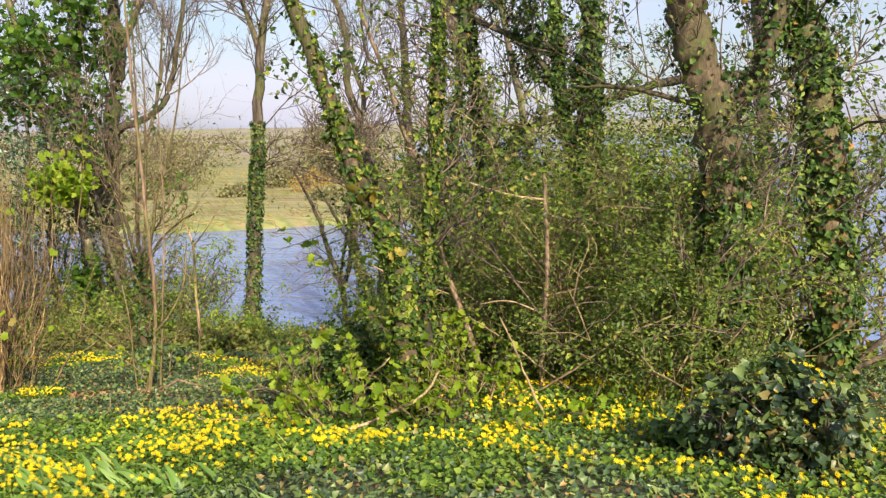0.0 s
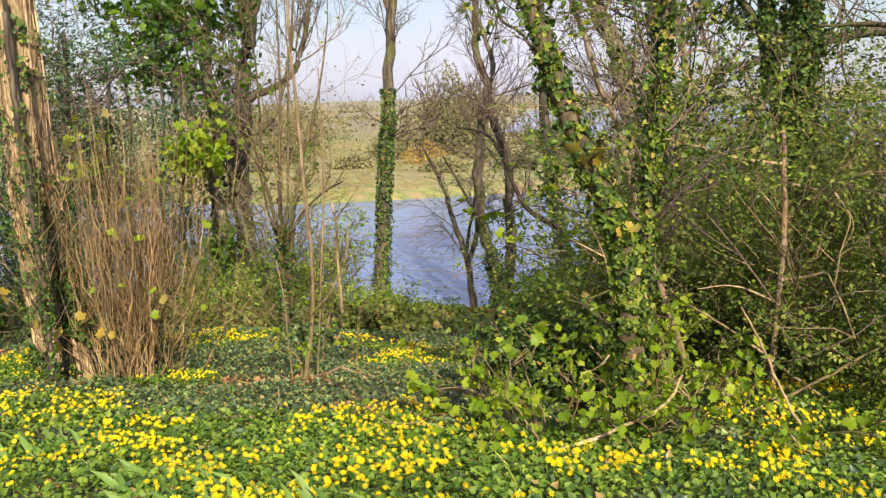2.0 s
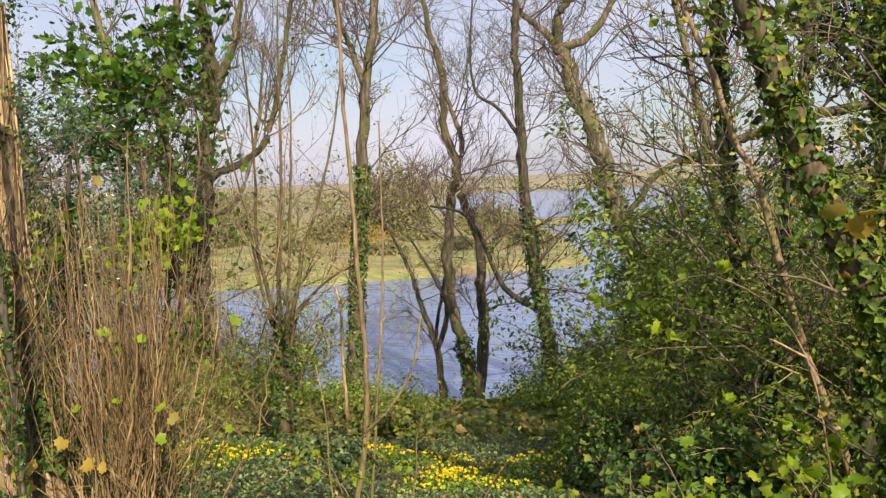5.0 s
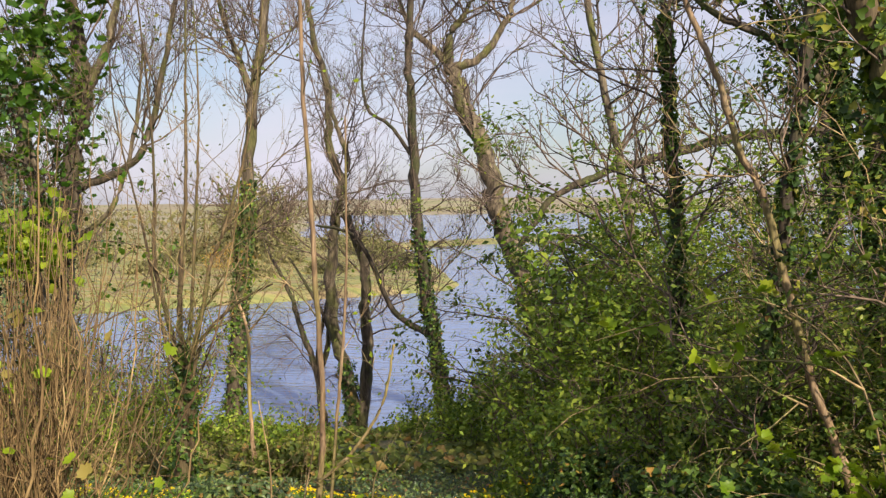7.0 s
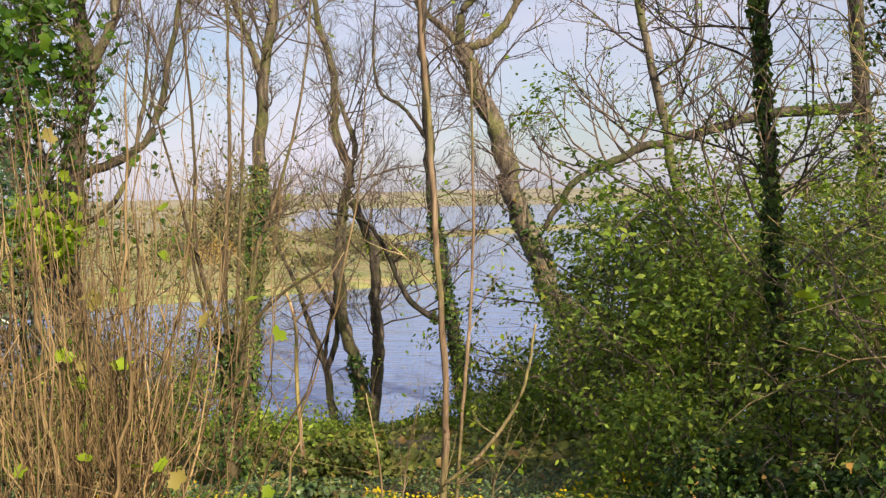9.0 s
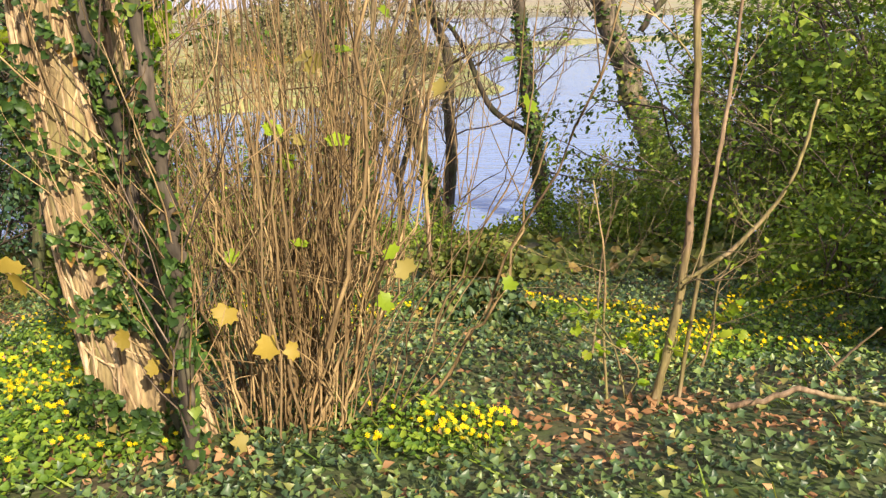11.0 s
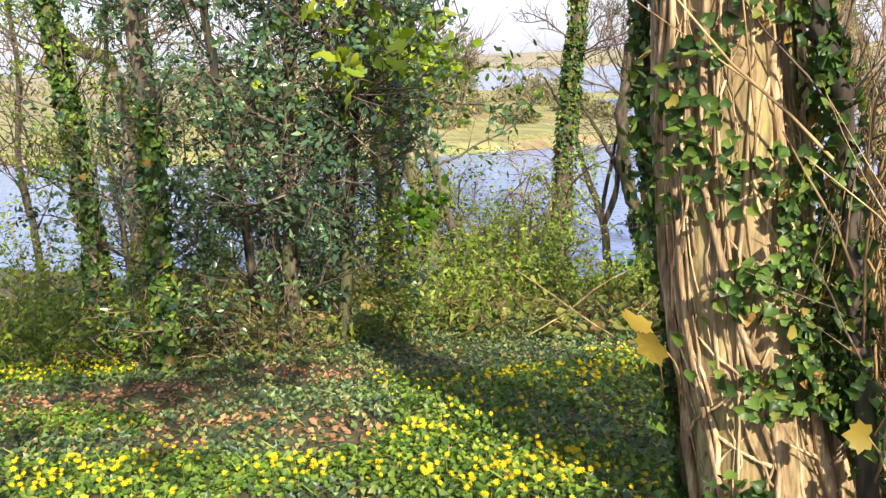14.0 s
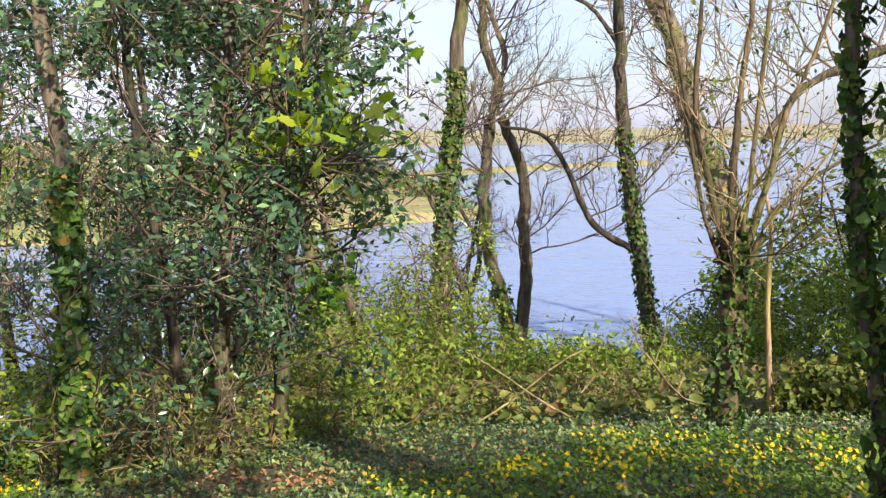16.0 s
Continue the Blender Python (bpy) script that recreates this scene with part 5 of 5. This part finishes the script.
# ---- far shore plants ----
def far_bush(name, label, x, y, w, h, seed, leaf, n=2600, size=0.5):
    rng = np.random.RandomState(seed)
    z = float(gz(x, y))
    th = thing(name, (x, y, z), label, "bush")
    tips = []
    for _ in range(9):
        a = rng.rand() * 6.28
        g = Geo()
        grow(g, (x + 0.1 * w * math.cos(a), y, z - 0.2), (0.5 * math.cos(a), 0.3 * math.sin(a), 1), h * 0.7, h * 0.018, 2, rng, 0.3, 0.1, 4, 0.7, tips)
        part("stem", g, TWIG_BARK, th)
    d = random_dirs(n, rng)
    d[:, 2] = np.abs(d[:, 2])
    lump = 0.7 + 0.5 * value_noise(d[:, 0] * 3 + seed, d[:, 2] * 3 + d[:, 1], 0.55, seed)
    p = d * (lump * rng.rand(n) ** 0.35)[:, None] * (w / 2, w / 2, h) + (x, y, z)
    g = Geo()
    scatter(g, OVAL_SHAPE, p, random_dirs(n, rng, 0.3), size * (0.5 + rng.rand(n)), rng)
    tagged(part("crown", g, leaf, th), kind="stuff")


far_bush("round_tree", "round brownish leafless tree across the water", -39.7, 100, 11.0, 10.8, 201, FAR_LEAF, 6500, 0.42)
far_bush("willow_bush", "orange-yellow willow bush on the far meadow", -36, 84, 6.5, 2.6, 202, WILLOW_LEAF, 1500, 0.2)
for k, (x, y, w, h) in enumerate([(-46, 118, 14, 4.5), (-28, 108, 9, 3.4), (-62, 96, 11, 5), (-78, 110, 16, 6), (-22, 95, 6, 2.2), (-55, 84, 7, 3), (-90, 140, 22, 7), (-18, 86, 5, 1.6), (-58, 135, 18, 5), (-120, 170, 30, 9), (-33, 92, 5, 1.8), (-44, 90, 6, 2.4), (-50, 104, 9, 3.2), (-24, 80, 4, 1.4), (-30, 76, 5, 1.3), (-42, 78, 5, 1.5), (-52, 74, 6, 1.8), (-34, 120, 12, 3.6), (-66, 80, 8, 3)]):
    far_bush("far_bush", "brown-green bush on the far meadow", x, y, w, h, 210 + k, FAR_LEAF, 1300, 0.3 + 0.012 * w)


def meadow_tufts():
    """Reeds, dead grass and far tree lines, too many to count."""
    rng = np.random.RandomState(240)
    x, y = -75 + 90 * rng.rand(60000), 50 + 125 * rng.rand(60000) ** 1.3
    z = gz(x, y)
    k = (z > LAKE + 0.02) & (rng.rand(len(x)) < 0.2 + 0.8 * (value_noise(x, y * 0.6, 4.5, 65) > 0.5))
    x, y, z = x[k], y[k], z[k]
    n = len(x)
    g = Geo()
    scatter(g, BLADE_SHAPE, np.stack([x, y, z - 0.05], 1), np.stack([rng.normal(size=n), rng.normal(size=n) - 0.8, 0.25 * np.ones(n)], 1), 0.5 + 0.6 * rng.rand(n), rng, rng.normal(size=n) * 0.3 + np.pi)
    tagged(new("meadow_reeds", g.mesh("meadow_reeds", REED)), "tan and green reeds on the far meadow", "reeds", kind="stuff")
    n = 5200
    x, y = -420 + 640 * rng.rand(n), 500 + 60 * rng.rand(n)
    m = 1800
    x[:m], y[:m] = -300 + 220 * rng.rand(m), 175 + 150 * rng.rand(m)
    z = gz(x, y)
    tall = 1.2 + 4.5 * value_noise(x, y * 0.2, 26, 66) ** 2
    k = z > LAKE
    g = Geo()
    scatter(g, OVAL_SHAPE, np.stack([x, y, z + tall * rng.rand(n) * 1.1], 1)[k], random_dirs(n, rng, 0.1)[k], (1.0 + 1.6 * rng.rand(n))[k], rng)
    tagged(new("far_woods", g.mesh("far_woods", FAR_LEAF)), "low line of distant brown woods beyond the lake", "woods", kind="stuff")


meadow_tufts()

# ---- plants that cover the ground ----
PATH_FROM, PATH_NORMAL = np.array((7.4, -3.3)), np.array((0.387, 0.922))
CELANDINE_PATCHES = [(3.6, 1.6, 2.6, 1.3, 1.0), (5.2, 2.2, 1.6, 1.0, 0.85), (6.4, 4.3, 1.3, 1.6, 0.9), (7.7, 2.6, 1.3, 1.4, 0.7), (0.3, 2.3, 1.5, 0.7, 0.8), (-2.0, 3.75, 0.85, 0.75, 1.0), (-2.9, 4.75, 1.0, 0.8, 1.0), (-4.9, 4.4, 1.5, 0.5, 0.9),
                     (-3.4, 6.6, 1.0, 1.4, 0.75), (-2.0, 6.4, 0.9, 1.4, 0.6), (-6.4, 5.4, 0.7, 0.4, 0.7), (-0.05, 4.25, 0.5, 0.4, 1.0), (-0.5, 7.6, 1.6, 0.6, 0.75), (-2.2, 7.6, 1.2, 1.0, 0.7), (1.8, 6.5, 0.9, 0.8, 0.8), (2.5, 7.4, 0.9, 1.6, 0.6), (-8.4, 7.2, 1.0, 0.6, 0.95),
                     (-9.8, 8.6, 1.4, 1.0, 0.8), (-5.8, 3.7, 1.4, 0.4, 0.5), (-0.6, 4.7, 0.6, 0.4, 0.4), (6.5, 6.6, 1.0, 0.8, 0.7), (-7.0, 10.3, 1.1, 0.4, 0.5), (5.5, -0.8, 2.6, 1.1, 0.7), (1.4, 0.9, 2.6, 0.8, 0.75), (-2.2, 2.7, 1.1, 0.5, 0.5), (8.6, 0.6, 1.2, 1.6, 0.7)]
LITTER_PATCHES = [(0.45, 4.3, 0.4, 0.25), (3.2, 3.1, 0.4, 0.25), (-5.1, 5.8, 0.8, 0.5), (-4.2, 5.4, 0.5, 0.4), (-5.4, 7.4, 0.5, 0.25), (-6.9, 5.9, 0.8, 0.6), (1.2, 4.8, 0.3, 0.2), (2.0, 4.3, 0.4, 0.25), (-1.3, 3.7, 0.5, 0.3), (5.0, 2.9, 0.5, 0.3), (-5.2, 5.1, 0.5, 0.3)]


def cover(x, y, patches, ragged=0.5):
    """How thickly a plant grows at a place, from 0 to 1."""
    d = np.zeros_like(x)
    edge = ragged * (value_noise(x + 70, y + 70, 0.55, 21) - 0.5) + ragged * (value_noise(x + 30, y + 10, 1.4, 22) - 0.5)
    for cx, cy, rx, ry, *top in patches:
        q = np.sqrt(((x - cx) / rx) ** 2 + ((y - cy) / ry) ** 2) + edge
        d = np.maximum(d, (top[0] if top else 1.0) * (1 - smooth(0.75, 1.1, q)))
    return d


def candidates(n, rng, x0=-15, x1=13.5, y0=-7, y1=12):
    x, y = x0 + (x1 - x0) * rng.rand(n), y0 + (y1 - y0) * rng.rand(n)
    ahead = (np.stack([x, y], 1) - PATH_FROM) @ PATH_NORMAL
    fade = smooth(-15, -11, x) * (1 - smooth(9.5, 13.5, x)) * smooth(-0.35, 0.5, ahead + 0.9 * (value_noise(x, y, 0.7, 25) - 0.5))
    keep = (rng.rand(n) < fade) & (ahead < 13) & (np.hypot(x + 1.5, y - 4.1) > 0.36)
    return x[keep], y[keep]


def carpet(name, label, category, shape, mat, x, y, height, size, tilt, rng, spread_h=0.0):
    g = Geo()
    z = gz(x, y) + height + spread_h * rng.rand(len(x))
    n = len(x)
    normals = np.stack([rng.normal(size=n) * tilt, rng.normal(size=n) * tilt - 0.15, np.ones(n)], 1)
    scatter(g, shape, np.stack([x, y, z], 1), normals, size * (0.6 + 0.8 * rng.rand(n)), rng)
    tagged(new(name, g.mesh(name, mat)), label, category, kind="stuff")


def ground_plants():
    rng = np.random.RandomState(77)
    x, y = candidates(950000, rng)
    c = np.maximum(cover(x, y, CELANDINE_PATCHES), 0.5 * (((np.stack([x, y], 1) - PATH_FROM) @ PATH_NORMAL) < 1.6))
    far = np.clip((y - 5) / 6, 0, 1)
    k = (rng.rand(len(x)) < c * (0.76 - 0.4 * far)) & (y < 11.5)
    carpet("celandine_leaves", "fresh green carpet of small heart-shaped leaves", "ground cover", HEART_SHAPE, CELANDINE, x[k], y[k], 0.02, 0.034, 0.6, rng, 0.07)
    x, y = candidates(135000, rng)
    c = cover(x, y, CELANDINE_PATCHES, 0.7)
    clump = smooth(0.3, 0.75, value_noise(x, y, 0.35, 31)) * (0.45 + 0.75 * value_noise(x + 5, y, 1.1, 32))
    k = rng.rand(len(x)) < 1.15 * c * clump * (1 - 0.5 * smooth(-0.8, -2.2, x))
    x, y = x[k], y[k]
    g, n = Geo(), len(x)
    z = gz(x, y) + 0.085 + 0.06 * rng.rand(n)
    lean = np.tile((0.5, -0.5, 0.9), (n, 1)) + rng.normal(size=(n, 3)) * 0.35
    scatter(g, FLOWER_SHAPE, np.stack([x, y, z], 1), lean, 0.034 * (0.7 + 0.5 * rng.rand(n)), rng)
    tagged(new("celandine_flowers", g.mesh("celandine_flowers", PETAL)), "scattered glossy yellow star-shaped spring flowers", "flowers", kind="stuff")
    # stalks
    g = Geo()
    tri = np.array([(0, 0, 0), (0.06, 0, 0), (0.03, 0.02, 1), (0, 0.05, 0)])
    scatter(g, (tri, np.array([(0, 1, 2), (1, 3, 2), (3, 0, 2)])), np.stack([x, y, z - 0.11], 1), np.tile((0.0, 0, 1), (n, 1)) + rng.normal(size=(n, 3)) * 0.12, np.full(n, 0.11), rng)
    tagged(new("flower_stalks", g.mesh("flower_stalks", GRASS)), "thin green stalks under yellow flowers", "flowers", kind="stuff")
    # ivy over the ground between the flowers
    x, y = candidates(420000, rng)
    c, bare = cover(x, y, CELANDINE_PATCHES), cover(x, y, LITTER_PATCHES, 1.6)
    k = rng.rand(len(x)) < 0.92 * (1 - 0.85 * c) * (1 - 0.93 * bare) * (0.45 + 0.9 * value_noise(x, y, 0.8, 41)) * smooth(1.2, 2.6, y + 0.42 * x - 0.2 + 1.5 * (x > 4.5) + 2.0 * smooth(-1.5, -2.8, x))
    carpet("ground_ivy", "trailing dark green ivy over the woodland floor", "ground cover", IVY_SMALL, IVY_GROUND, x[k], y[k], 0.015, 0.036, 0.75, rng, 0.08)
    # dead leaves
    x, y = candidates(190000, rng)
    k = rng.rand(len(x)) < 0.1 + 0.75 * cover(x, y, LITTER_PATCHES, 1.6)
    carpet("dead_leaves", "curled brown fallen leaves on bare soil", "leaf litter", DEAD_SHAPE, LITTER, x[k], y[k], 0.008, 0.052, 0.5, rng, 0.03)
    # grass
    x, y = candidates(190000, rng)
    k = rng.rand(len(x)) < 0.1 + 0.25 * (((np.stack([x, y], 1) - PATH_FROM) @ PATH_NORMAL) < 1.6) + 0.4 * cover(x, y, CELANDINE_PATCHES, 0.9) * value_noise(x, y, 0.9, 51)
    x, y = x[k], y[k]
    g, n = Geo(), len(x)
    side = rng.normal(size=(n, 3))
    side[:, 2] = 0.25
    scatter(g, BLADE_SHAPE, np.stack([x, y, gz(x, y) - 0.01], 1), np.stack([rng.normal(size=n), rng.normal(size=n), 0.45 * np.ones(n)], 1), 0.15 * (0.5 + rng.rand(n)), rng, rng.normal(size=n) * 0.5 + np.pi)
    tagged(new("grass", g.mesh("grass", GRASS)), "thin green grass blades between the flowers", "grass", kind="stuff")
    # broad-bladed clumps by the path
    x, y = candidates(26000, rng, 1, 7.5, -1, 2.2)
    k = rng.rand(len(x)) < 0.6 * cover(x, y, [(4.3, 0.55, 0.95, 0.42), (3.2, 0.75, 0.5, 0.28), (5.4, 0.0, 0.4, 0.3), (1.6, 1.2, 0.45, 0.25)], 0.5)
    x, y = x[k], y[k]
    g, n = Geo(), len(x)
    scatter(g, BROAD_BLADE, np.stack([x, y, gz(x, y) - 0.01], 1), np.stack([rng.normal(size=n), rng.normal(size=n), 0.35 * np.ones(n)], 1), 0.24 * (0.6 + 0.6 * rng.rand(n)), rng, rng.normal(size=n) * 0.35 + np.pi)
    tagged(new("broad_blades", g.mesh("broad_blades", GARLIC)), "tufts of broad pale green blades beside the path", "grass", kind="stuff")
    # ivy and green growth farther down the slope
    x, y = -16 + 26 * rng.rand(60000), 9.5 + 16 * rng.rand(60000)
    k = rng.rand(len(x)) < 0.05 + 0.35 * value_noise(x, y, 1.6, 61)
    carpet("slope_plants", "mixed low green plants on the lower slope", "ground cover", HEART_SHAPE, BRAMBLE, x[k], y[k], 0.03, 0.13, 0.5, rng, 0.16)
    # flowers on the ivy mound
    m = 60
    a, q = rng.rand(m) * 6.28, rng.rand(m) ** 0.5
    g = Geo()
    px, py = 7.77 + 0.33 * q * np.cos(a), 1.95 + 0.35 * q * np.sin(a)
    scatter(g, FLOWER_SHAPE, np.stack([px, py, gz(7.72, 1.95) + 0.64 * np.sqrt(1 - 0.75 * q * q) + 0.02], 1), np.tile((0.5, -0.5, 0.9), (m, 1)) + rng.normal(size=(m, 3)) * 0.3, np.full(m, 0.034), rng)
    tagged(new("mound_flowers", g.mesh("mound_flowers", PETAL)), "yellow flowers over the ivy mound", "flowers", kind="stuff")


ground_plants()
